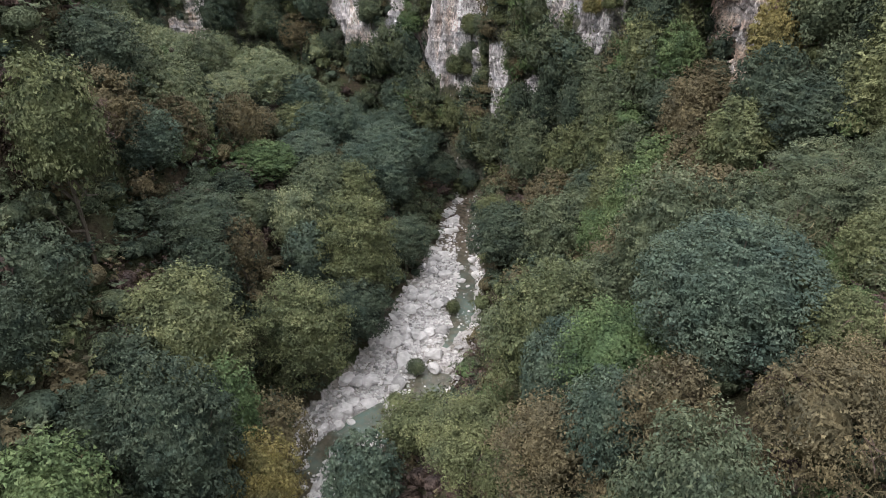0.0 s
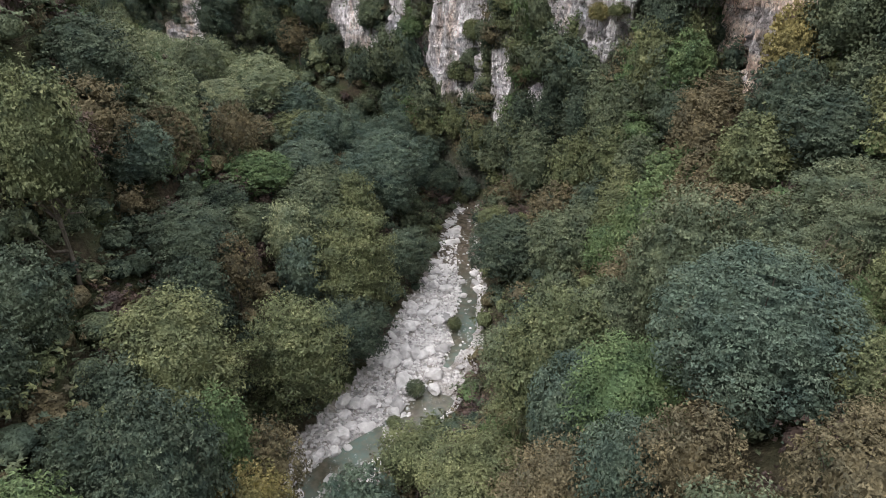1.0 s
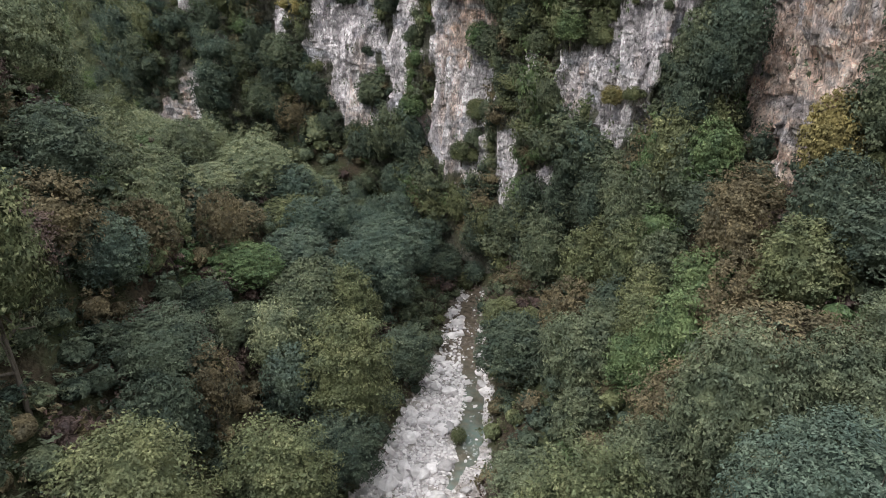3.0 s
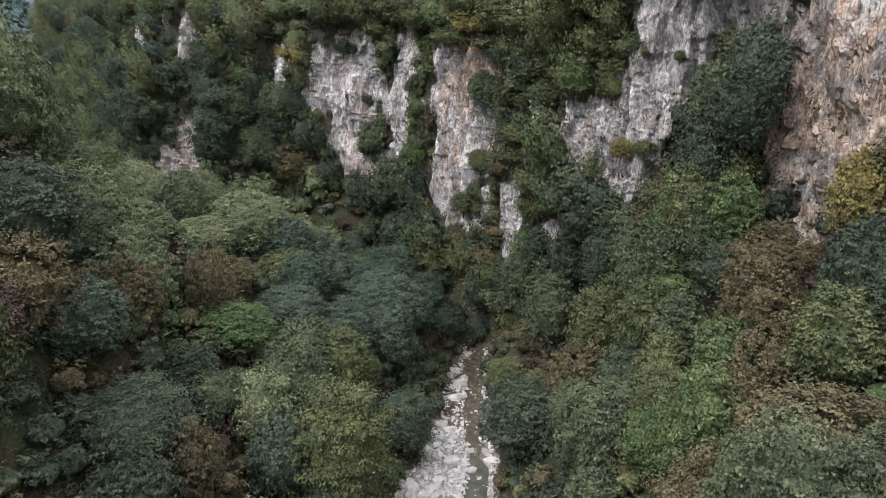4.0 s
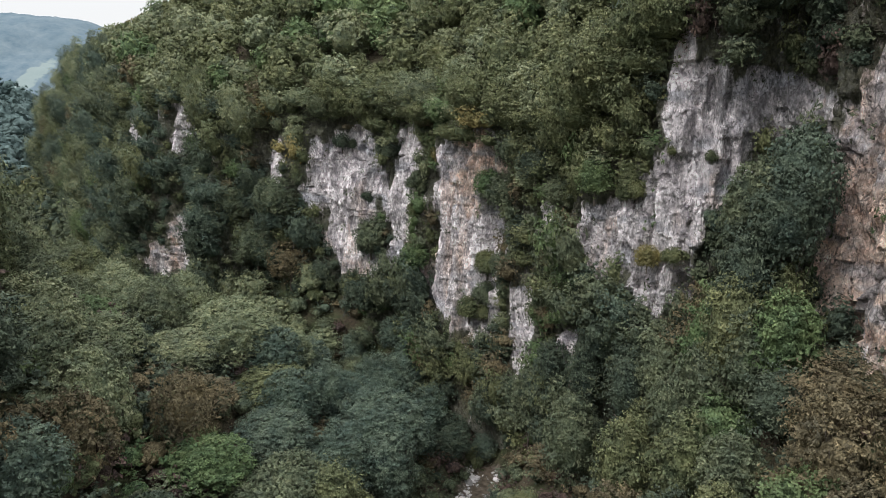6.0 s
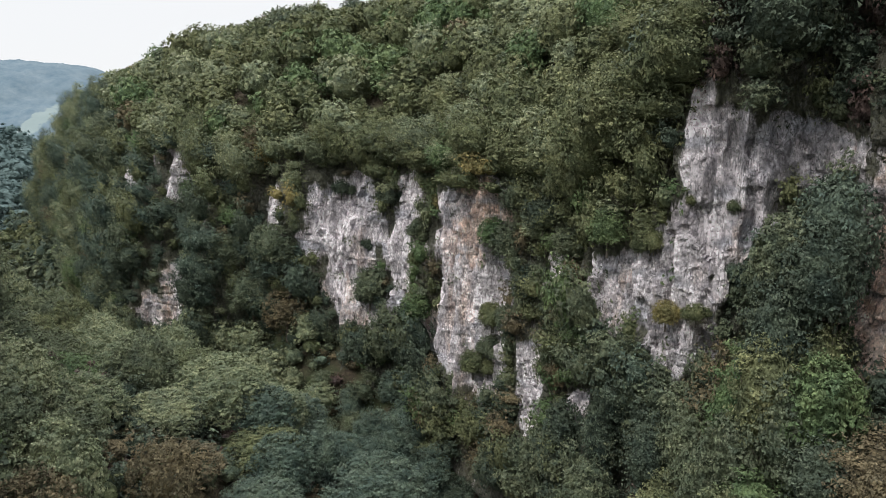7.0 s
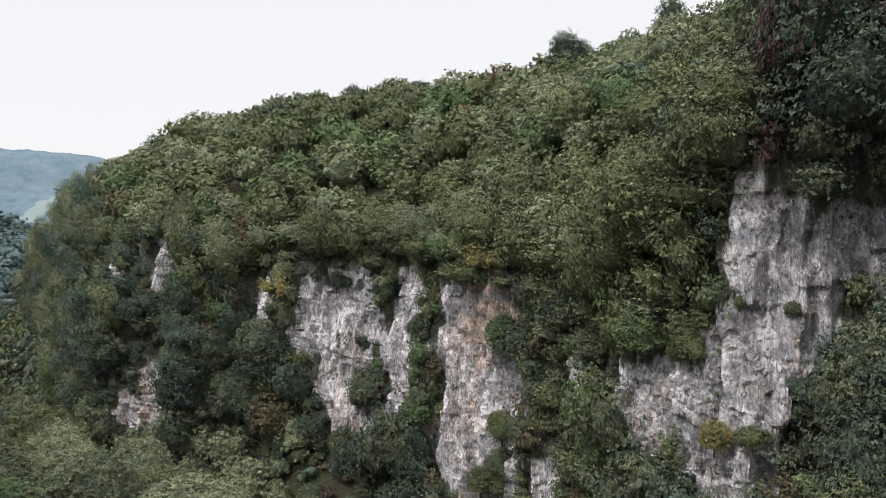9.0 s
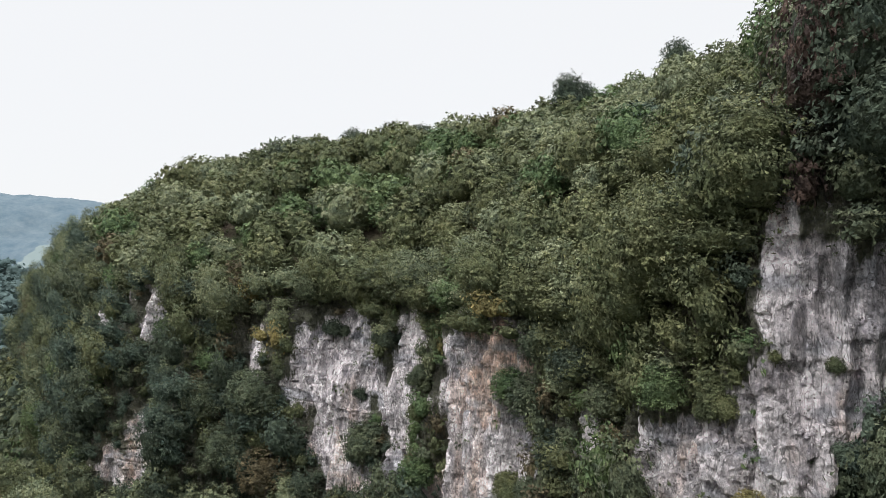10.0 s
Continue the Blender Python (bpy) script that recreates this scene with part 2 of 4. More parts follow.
p = m.put("ShaderNodeBsdfPrincipled", [("Base Color", rock), ("Normal", bumped.outputs[0])], [("Roughness", 0.9), ("Specular IOR Level", 0.2)])
m.put("ShaderNodeOutputMaterial", [(0, p.outputs[0])])
ROCK = m.mat

m = Nodes("river_stone")
v = m.coord()
pale = m.ramp(m.noise(v, 1.2, 6.0), (0.3, (0.50, 0.475, 0.475)), (0.7, (0.80, 0.765, 0.765)))
each = m.put("ShaderNodeObjectInfo").outputs["Random"]
isle = m.put("ShaderNodeNewGeometry").outputs["Random Per Island"]
var = m.math("FRACT", m.math("ADD", each, isle))
pale = m.mix(1.0, pale, m.ramp(var, (0.0, 0.45), (0.3, 0.85), (1.0, 1.1)), "MULTIPLY")
STONE = m.finish(pale, 0.85, 0.3, m.noise(v, 6.0, 6.0), 0.5, 0.1)

m = Nodes("stream_water")
v = m.coord()
foam = m.ramp(m.noise(m.coord((1, 0.55, 1)), 1.1, 5.0, 0.75), (0.58, 0.0), (0.68, 0.8))
depth = m.noise(v, 0.17, 3.0)
tint = m.ramp(depth, (0.38, (0.075, 0.062, 0.045)), (0.5, (0.09, 0.095, 0.075)), (0.64, (0.13, 0.175, 0.155)))
tint = m.mix(m.ramp(m.noise(v, 1.5, 5.0), (0.4, 0.0), (0.7, 0.5)), tint, (0.20, 0.17, 0.13))
upstream = m.put("ShaderNodeMapRange", [(0, m.put("ShaderNodeSeparateXYZ", [(0, v)]).outputs[1])], [(1, 88.0), (2, 104.0)]).outputs[0]
tint = m.mix(upstream, tint, m.ramp(m.noise(v, 1.2, 5.0), (0.35, (0.075, 0.060, 0.045)), (0.7, (0.17, 0.14, 0.11))))         # brown shallows
WATER = m.finish(m.mix(foam, tint, (0.66, 0.68, 0.68)), 0.14, 0.5, m.noise(v, 2.5, 4.0), 0.4, 0.12)

# ---- helpers for shapes ----


def lattice(ix, iy, iz, seed):
    ix, iy, iz = (np.asarray(a) & 0xFFFF for a in (ix, iy, iz))
    h = (ix * 374761393 + iy * 668265263 + iz * 2147483647 + seed * 1274126177) & 0xFFFFFFFF
    h = ((h ^ (h >> 13)) * 12741261) & 0xFFFFFFFF
    h = ((h ^ (h >> 16)) * 22468225) & 0xFFFFFFFF
    return ((h ^ (h >> 15)) & 0xFFFF) / 32767.5 - 1.0


def vnoise(x, y, z, seed=0):
    """Smooth noise in -1 to 1 for arrays."""
    x, y, z = np.broadcast_arrays(np.asarray(x, float), np.asarray(y, float), np.asarray(z, float))
    ix, iy, iz = (np.floor(a).astype(np.int64) for a in (x, y, z))
    fx, fy, fz = x - ix, y - iy, z - iz
    fx, fy, fz = (f * f * (3 - 2 * f) for f in (fx, fy, fz))
    total = np.zeros(x.shape)
    for dx in (0, 1):
        for dy in (0, 1):
            for dz in (0, 1):
                wgt = (fx if dx else 1 - fx) * (fy if dy else 1 - fy) * (fz if dz else 1 - fz)
                total += wgt * lattice(ix + dx, iy + dy, iz + dz, seed)
    return total


def fractal(x, y, z, octaves=4, seed=0, gain=0.5):
    total, amp = 0.0, 1.0
    for k in range(octaves):
        total = total + amp * vnoise(x * 2 ** k + 13.7 * k, y * 2 ** k, z * 2 ** k, seed + k)
        amp *= gain
    return total


def build_mesh(name, verts, faces, mats, index=None, smooth=False, **marks):
    """A mesh from arrays: faces all of one size."""
    me = bpy.data.meshes.new(name)
    nv, (nf, k) = len(verts), faces.shape
    me.vertices.add(nv)
    me.vertices.foreach_set("co", np.ascontiguousarray(verts, dtype=np.float32).ravel())
    me.loops.add(nf * k)
    me.loops.foreach_set("vertex_index", np.ascontiguousarray(faces, dtype=np.int32).ravel())
    me.polygons.add(nf)
    me.polygons.foreach_set("loop_start", np.arange(0, nf * k, k, dtype=np.int32))
    for mat in mats:
        me.materials.append(mat)
    if index is not None:
        me.polygons.foreach_set("material_index", np.ascontiguousarray(index, dtype=np.int32))
    me.polygons.foreach_set("use_smooth", np.full(nf, smooth))
    for key, values in marks.items():
        me.attributes.new(key, "FLOAT", "POINT").data.foreach_set("value", np.ascontiguousarray(values, dtype=np.float32))
    me.update(calc_edges=True)
    return me


def grid_faces(nu, nv):
    a = np.arange(nu * nv).reshape(nu, nv)
    return np.stack([a[:-1, :-1], a[1:, :-1], a[1:, 1:], a[:-1, 1:]], -1).reshape(-1, 4)


def smooth_line(points, step):
    """A rounded line through points, at even steps: places and lengths."""
    p = np.array(points, float)
    ext = np.vstack([2 * p[0] - p[1], p, 2 * p[-1] - p[-2]])
    out = []
    for i in range(1, len(ext) - 2):
        a, b, c, d = ext[i - 1:i + 3]
        t = np.linspace(0, 1, 24, endpoint=False)[:, None]
        out.append(0.5 * (2 * b + (c - a) * t + (2 * a - 5 * b + 4 * c - d) * t ** 2 + (3 * b - a - 3 * c + d) * t ** 3))
    out = np.vstack(out + [p[-1:]])
    run = np.r_[0, np.cumsum(np.hypot(*np.diff(out, axis=0).T))]
    s = np.arange(0, run[-1], step)
    return np.stack([np.interp(s, run, out[:, 0]), np.interp(s, run, out[:, 1])], 1), s


# ---- the ground: stream valley with a spur on one side and a slope on the other ----
STREAM = [(-9, -60), (-11, 0), (-13, 30), (-13.3, 46), (-11.8, 54), (-8.2, 61), (-4.0, 68), (-2.0, 75), (-0.6, 83), (1.2, 92), (2.1, 104), (3.2, 118), (4.6, 127), (2, 135), (-6, 145),
          (-22, 157), (-48, 167), (-78, 182), (-110, 215), (-160, 290), (-260, 420)]
stream, stream_s = smooth_line(STREAM, 1.5)
stream_dir = np.gradient(stream, axis=0)
stream_dir /= np.linalg.norm(stream_dir, axis=1)[:, None]
MARK_Y = stream_s[[int(np.argmin(np.abs(stream[:, 1] - y))) for y in (0, 30, 50, 62, 75, 90, 104, 127, 150, 182, 290)]]
HALF = lambda s: np.interp(s, MARK_Y, [4, 4, 4.4, 5.8, 6.5, 4.7, 3.4, 2.4, 2.5, 4, 5])
FALL = lambda s: np.interp(s, MARK_Y, [1.5, 1, 0.5, 0.2, 0, -1.0, -2.0, -5.0, -6.5, -8, -12])
LANE = lambda s: np.interp(s, MARK_Y, [-0.4, -0.5, -0.45, 0.5, 0.72, 0.62, 0.5, 0.2, 0, 0, 0])      # the water swings from bank to bank
LANE_HALF = lambda s: HALF(s) * np.interp(s, MARK_Y, [0.35, 0.33, 0.3, 0.36, 0.32, 0.28, 0.4, 0.6, 0.6, 0.6, 0.6])


def near_stream(x, y):
    """Distance to the stream's middle (plus: its right bank), and how far along."""
    shape = np.shape(x)
    p = np.stack([np.ravel(x), np.ravel(y)], 1)
    d, s = np.empty(len(p)), np.empty(len(p))
    for i in range(0, len(p), 20000):
        q = p[i:i + 20000]
        dd = (q[:, None, 0] - stream[None, :, 0]) ** 2 + (q[:, None, 1] - stream[None, :, 1]) ** 2
        k = dd.argmin(1)
        side = (q[:, 0] - stream[k, 0]) * stream_dir[k, 1] - (q[:, 1] - stream[k, 1]) * stream_dir[k, 0]
        d[i:i + 20000] = np.sqrt(dd[np.arange(len(q)), k]) * np.sign(side)
        s[i:i + 20000] = stream_s[k]
    return d.reshape(shape), s.reshape(shape)


def height(x, y):
    x, y = np.asarray(x, float), np.asarray(y, float)
    d, s = near_stream(x, y)
    w = HALF(s)
    right = np.interp(s, MARK_Y, [1.3, 1.2, 0.80, 0.74, 0.80, 0.85, 0.9, 1.2, 1.5, 1.2, 0.8])
    left = np.interp(s, MARK_Y, [0.8, 0.75, 0.72, 0.70, 0.72, 0.68, 0.64, 0.70, 0.76, 0.75, 0.3])
    off = np.maximum(np.abs(d) - w, 0)
    up = np.where(d > 0, right, left) * off + np.where(d > 0, np.interp(s, MARK_Y[1:4], [0, 0.1, 0.35]), 0) * np.maximum(off - 10, 0)
    cap = np.where(d > 0, np.interp(s, MARK_Y[[0, 1, 2, 3, 8, 10]], [36, 36, 48, 60, 60, 6]), np.interp(s, MARK_Y, [60, 60, 60, 60, 51, 44, 41, 39, 37, 31, 8]))
    up = cap * (1 - np.exp(-(up / cap) * (1 + 0.6 * up / cap)))
    steep = -x - 29 - 0.75 * np.maximum(y - 80, 0)                # the spur's steep shoulder
    up = up + np.where(d < 0, 0.9 * np.log1p(np.exp(np.clip(steep / 2.5, -20, 12))) * 2.5, 0)
    rough = np.minimum(off / 8, 1)
    up = up + rough * (1.6 * fractal(x / 17, y / 17, 0.0, 3, 5) + 0.35 * fractal(x / 2.5, y / 2.5, 0.0, 2, 9))
    bed = 0.25 * fractal(x / 3.0, y / 3.0, 0.3, 3, 21) + 0.35 * np.clip(np.abs(d) / w - 0.3, -0.5, 1)
    wet = np.clip(1.2 - np.abs(d - LANE(s) * w) / LANE_HALF(s), 0, 0.5)
    return up + bed + FALL(s) - 0.9 * wet * (0.55 + 0.75 * vnoise(x / 2.4, y / 3.6, 0.7, 23))


def spaced(lo, hi, step, far):
    mid = np.arange(lo, hi + step, step)
    out = np.geomspace(step, far, 40).cumsum()
    out = out[out < 3200]
    return np.r_[lo - out[::-1], mid, hi + out]


gx, gy = spaced(-110, 75, 1.3, 500), spaced(-40, 230, 1.3, 500)
GX, GY = np.meshgrid(gx, gy, indexing="ij")
GZ = height(GX, GY)
face_d, face_s = near_stream(GX, GY)
quads = grid_faces(len(gx), len(gy))
bed_mark = (face_s < MARK_Y[7] + 3) * np.clip(0.5 + (HALF(face_s) + 0.5 - np.abs(face_d)) / 3, 0, 1)
ground = new("ground", build_mesh("ground", np.stack([GX, GY, GZ], -1).reshape(-1, 3), quads, [SOIL], smooth=True, bed=bed_mark.ravel()))
tagged(ground, "steep brown and mossy forest floor with a pale gravel stream bed", "ground", kind="structure")

# ---- the cliff: a rock wall with a wooded slope above it ----
FACE = [(75, -30), (68, 10), (58, 45), (47, 68), (38.5, 82), (36, 93), (32, 101), (24.5, 104), (20.5, 110), (16, 118), (11, 127), (3, 138), (-7, 158), (-22, 171),
        (-40, 179), (-62, 187), (-86, 204), (-115, 247), (-157, 317), (-225, 410)]
face, face_run = smooth_line(FACE, 0.27)
fine = np.where((face_run > 112) & (face_run < 240), 1, 4)         # finer where the bare rock shows
pick = np.flatnonzero(np.arange(len(face_run)) % fine == 0)
face, face_run = face[pick], face_run[pick]
FACE_S = np.array([face_run[np.argmin(((face - np.array(p)) ** 2).sum(1))] for p in FACE])
face_dir = np.gradient(face, axis=0)
for _ in range(12):
    face_dir[1:-1] = (face_dir[:-2] + 2 * face_dir[1:-1] + face_dir[2:]) / 4
face_dir /= np.linalg.norm(face_dir, axis=1)[:, None]
INTO = np.stack([face_dir[:, 1], -face_dir[:, 0]], 1)       # from the gorge into the rock
TOP = np.interp(face_run, FACE_S, [50, 52, 55, 60, 68, 70, 70, 67, 59, 53, 51, 50, 50, 50, 50, 50, 50, 56, 68, 60])
LEANING = np.interp(face_run, FACE_S, [6, 6, 5, 3, 2, 2, 2, 2, 3, 3, 4, 4, 5, 6, 6, 8, 10, 14, 24, 30])
RISE = np.interp(face_run, FACE_S, [40, 40, 40, 34, 13, 11, 11, 14, 26, 34, 46, 52, 48, 42, 40, 34, 34.5, 36, 14, 5])
ease = np.ones(15) / 15
for arr in (TOP, LEANING, RISE):
    arr[:] = np.convolve(np.pad(arr, 7, mode="edge"), ease, "valid")
LOW = -3.0
NV_FACE, NV_UP = 190, 30
tf = np.linspace(0, 1, NV_FACE)
tu = np.linspace(0, 1, NV_UP + 1)[1:] ** 1.5


def cliff_point(i, v):
    """Places on the smooth wall: column i, v 0 to 1 up the face, 1 to 2 up the slope above."""
    i, v = np.broadcast_arrays(np.asarray(i), np.asarray(v, float))
    on = np.minimum(v, 1)
    over = np.clip(v - 1, 0, 1) * 130
    z = LOW + on * (TOP[i] - LOW) + RISE[i] * (1 - np.exp(-over / 42)) - 0.0012 * np.maximum(over - 60, 0) ** 2
    d = LEANING[i] * on ** 1.5 + over
    return face[i, 0] + INTO[i, 0] * d, face[i, 1] + INTO[i, 1] * d, z


def cliff_relief(run, z):
    """How far the wall stands out of its smooth form."""
    r = 2.2 * fractal(run / 13, 0.0, z / 60, 2, 31) + np.clip((run - 236) / 12, 0, 1) * np.clip((300 - run) / 15, 0, 1) * 3.2 * fractal(run / 8, 2.0, z / 34, 2, 33)
    r = r + 1.5 * fractal(run / 4.2, 3.0, z / 26, 3, 37)
    step = z / 7.5 + 1.6 * vnoise(run / 9, 5.0, z / 20, 43)
    r = r + 0.25 * (np.abs((step % 1) - 0.5) * 2) ** 4 * np.clip(0.5 + vnoise(run / 11, 2.0, z / 11, 44), 0, 1)
    warp = 0.7 * vnoise(run / 3, 0, z / 5, 3)
    blocks = vnoise(np.floor(run / 1.5 + warp) * 7.3, 1.0, np.floor(z / 3.7 + 0.8 * vnoise(run / 5, 1, z / 5, 4)) * 5.1, 51)
    slabs = vnoise(np.floor(run / 4.1 + 0.7 * warp) * 3.7, 4.0, np.floor(z / 10.5 + 0.5 * vnoise(run / 8, 3, z / 9, 6)) * 2.9, 53)
    flutes = 1 - 2 * np.abs(vnoise(run / 1.7 + 0.5 * vnoise(run / 6, 2.0, z / 6, 12), 9.0, z / 13, 57))       # rounded ribs that water has cut
    dip = z + 0.35 * run * np.clip((160 - run) / 10, -0.4, 1)
    beds = np.abs((dip / 2.6 + 0.8 * vnoise(run / 12, 1.0, z / 9, 58)) % 1 - 0.5) * 2                            # beds of stone with notched joints
    notch = -0.35 * np.clip((beds - 0.86) / 0.1, 0, 1) * np.clip(0.1 + 1.8 * vnoise(run / 7, 6.0, z / 5, 59), 0, 1)
    return r + 0.8 * blocks + 0.9 * slabs + 0.6 * flutes + notch + 0.5 * fractal(run / 1.5, 7.0, z / 3.0, 4, 47, 0.6)


# clean bare rock: distance along the wall, height, half sizes
BARE = [
    (231.8, 35.2, 8.0, 8.0), (231.5, 22.7, 3.8, 5.0), (225.0, 17.4, 3.0, 2.2), (216.4, 34.5, 4.0, 11.0), (215.6, 23.5, 3.0, 4.0), (195.0, 43.5, 8.5, 6.5), (194.2, 37.7, 9.0, 6.5),
    (193.8, 29.9, 8.6, 6.0), (193.5, 21.5, 8.0, 6.5), (205.0, 18.2, 5.0, 3.0), (186.5, 32.8, 3.5, 4.0), (174.2, 36.6, 1.0, 1.6), (177.0, 20.0, 1.9, 4.6), (175.6, 13.0, 1.1, 2.6), (166.0, 18.5, 2.7, 2.3),
    (160.2, 36.3, 5.5, 3.0), (153.7, 38.7, 5.0, 3.4), (150.5, 40.9, 3.1, 3.6), (147.2, 42.1, 2.5, 3.0), (146.5, 44.8, 2.5, 3.0), (145.8, 48.0, 3.4, 3.3), (145.4, 51.2, 3.8, 3.3),
    (142.5, 53.2, 4.0, 2.4), (147.6, 52.6, 2.2, 3.0), (146.2, 55.0, 2.4, 2.2), (148.6, 57.0, 0.8, 4.5), (139.7, 54.0, 3.4, 2.2), (151.2, 32.2, 1.8, 1.8), (147.6, 34.6, 2.0, 1.5),
    (127.5, 46.0, 5.5, 11.0), (120.5, 42.0, 6.0, 11.0), (119.5, 50.6, 4.0, 8.0), (151.2, 2.6, 2.5, 3.5), (280.8, 45.5, 2.9, 5.8), (305.6, 44.2, 1.8, 3.0), (284.0, 11.5, 6.0, 3.0),
    (278.6, 19.0, 1.6, 4.3), (250.5, 36.9, 2.0, 4.3)]


def bareness(run, z):
    """Under 1 where the rock is bare."""
    near = np.min([np.hypot((run - s) / (a + 0.8), (z - h + 0.3) / (b + 1.0)) for s, h, a, b in BARE], 0)
    return near + 0.27 * fractal(run / 3.0, 0.0, z / 4.5, 3, 83)


cols = np.arange(len(face))
CI, CV = np.meshgrid(cols, np.r_[tf, 1 + tu], indexing="ij")
CX, CY, CZ = cliff_point(CI, CV)
RUN = face_run[CI]
out = cliff_relief(RUN, CZ) * np.clip((1.12 - CV) / 0.15, 0, 1) * np.clip(CV * 8, 0, 1)
bumps = np.clip((CV - 1) / 0.1, 0, 1) * 2.5 * fractal(CX / 20, CY / 20, 0.0, 3, 61)
CX, CY, CZ = CX - INTO[CI, 0] * out, CY - INTO[CI, 1] * out, CZ + bumps
quads = grid_faces(len(cols), CV.shape[1])
above = (CV > 1.03).ravel()[quads].mean(1) > 0.5
cliff = new("cliff", build_mesh("cliff", np.stack([CX, CY, CZ], -1).reshape(-1, 3), quads, [ROCK, SOIL], above.astype(int), clean=np.clip((1.3 - bareness(RUN, CZ)) / 0.4, 0, 1).ravel()))
tagged(cliff, "tall pale grey limestone cliff with orange stains and ledges", "cliff", kind="structure")
CLIFF_XYZ = np.stack([CX, CY, CZ], -1)

# ---- water ----
ws, wt = np.meshgrid(np.arange(0, len(stream)), np.linspace(-1, 1, 5), indexing="ij")
side = np.stack([stream_dir[:, 1], -stream_dir[:, 0]], 1)
lane, half = LANE(stream_s), LANE_HALF(stream_s)
at = (lane * HALF(stream_s))[ws] + wt * 1.25 * half[ws]
WXY = stream[ws] + side[ws] * at[..., None]
WZ = FALL(stream_s)[ws][..., None] - 0.02
water = new("water", build_mesh("water", np.concatenate([WXY, WZ], -1).reshape(-1, 3), grid_faces(len(stream), 5), [WATER], smooth=True))
tagged(water, "shallow greenish mountain stream with white riffles", "water", kind="structure")

# ---- plants ----


def ico(level):
    """The corners and faces of a rough ball."""
    bm = bmesh.new()
    bmesh.ops.create_icosphere(bm, subdivisions=level, radius=1)
    v, f = np.array([p.co for p in bm.verts]), np.array([[p.index for p in q.verts] for q in bm.faces])
    bm.free()
    return v, f


ICO_V, ICO_F = ico(1)
CORES = [ico(2), ico(3)]


def unit(a):
    return a / np.maximum(np.linalg.norm(a, axis=1), 1e-6)[:, None]


def crown(rng, radius, low, high, lobes, leaves, leaf, flat=0.7, core=0.8, fuzz=0.13, even=False, per=6, reach=0.26, wide=0.5, deep=1.6, front=0.0, rough=0.0):
    """Leaves in sprays on the clumps of a crown, as triangles. low, high: the crown's foot and top. flat: under 0.5 the clumps lie in layers. front: how far they crowd to the -y side. rough: how unevenly they stand out."""
    c = np.array([0, 0, low * 0.6 + high * 0.4])
    half = np.array([radius, radius, high - c[2]])
    k = np.arange(lobes) + 0.5
    zdir = 1 - deep * k / lobes
    ang = k * 2.39996 + rng.uniform(0, 6.3)
    ring = np.sqrt(np.maximum(1 - zdir ** 2, 0))
    dirs = unit(np.stack([ring * np.cos(ang), ring * np.sin(ang), zdir], 1) + rng.normal(0, 0.08 if even else 0.16, (lobes, 3)) - np.array([0, front, 0]))
    size = radius * (rng.uniform(0.9, 1.15, lobes) if even else rng.uniform(0.7, 1.35, lobes)) * 1.75 / math.sqrt(lobes)
    sink = rng.uniform(0.93 - rough, 1.02, lobes) if even else rng.uniform(0.84 - rough, 1.05, lobes)
    squash = np.array([1, 1, flat])
    place = c + dirs * np.maximum(half - size[:, None] * squash * 0.85, 0.1) * sink[:, None]
    share = np.maximum((leaves / per * size ** 2 / (size ** 2).sum()).astype(int), 2)
    verts, faces, mark, base = [], [], [], 0
    clumps = [(p, d, r, n, squash) for p, d, r, n in zip(place, dirs, size, share)]
    if core:          # inner leaves that close the gaps between the clumps
        clumps.append((c, np.array([0, 0, 0.4]), 1.0, int(0.18 * leaves / per), half * 0.84))
    for p, d, r, n, form in clumps:
        g = unit(rng.normal(0, 1, (n * 5, 3)) + 0.75 * d + np.array([0, -1.3 * front, 0.55]))
        inner = ((p + g * form * r)[:, None] - place[None]) / (size[None, :, None] * squash)      # leave out what other clumps hide
        g = g[np.argsort((np.linalg.norm(inner, axis=2) < 0.86).sum(1), kind="stable")[:n]]
        lump = 1 + fuzz * np.clip(rng.normal(0, 1, (n, 1)), -1.5, 2.0)
        tip = p + g * form * r * lump
        upright = unit(g / (form / form.max()) ** 0.7 + np.array([0, 0, 0.25]))
        hue = np.repeat(np.clip(rng.random(n) * 0.7 + 0.3 * rng.random(), 0, 1), per)
        out = unit(g * np.array([1, 1, 0.25]) + 0.6 * d * np.array([1, 1, 0.3]))
        side_way = unit(np.cross(upright, out) + 1e-4)
        a, b = rng.uniform(-1.2, 0.9, (n * per, 1)), rng.uniform(-1, 1, (n * per, 1))
        rep = lambda q: np.repeat(q, per, 0)
        taper = 0.75 - 0.35 * a
        pos = rep(tip) + (rep(out) * a + rep(side_way) * b * taper) * reach * (0.45 + 0.55 * radius / 4) * 1.6 - rep(upright) * np.abs(a) * 0.05
        m = n * per
        normal = unit(rep(upright) + rng.normal(0, 0.33, (m, 3)))
        t = unit(np.cross(normal, unit(rng.normal(0, 1, (m, 3)) + 0.8 * rep(side_way))))
        q = np.cross(normal, t)
        ln = leaf * rng.uniform(0.6, 1.4, m)[:, None]
        w = ln * wide * rng.uniform(0.7, 1.3, m)[:, None]
        skew = rng.uniform(-0.3, 0.3, m)[:, None]
        tri = np.stack([pos - t * ln * 0.5 + q * w * 0.6, pos - t * ln * 0.35 - q * w * 0.7, pos + t * ln * 0.6 + q * ln * skew], 1)
        verts.append(tri.reshape(-1, 3))
        faces.append(np.arange(m * 3).reshape(-1, 3) + base)
        mark.append(np.repeat(hue, 3))
        base += m * 3
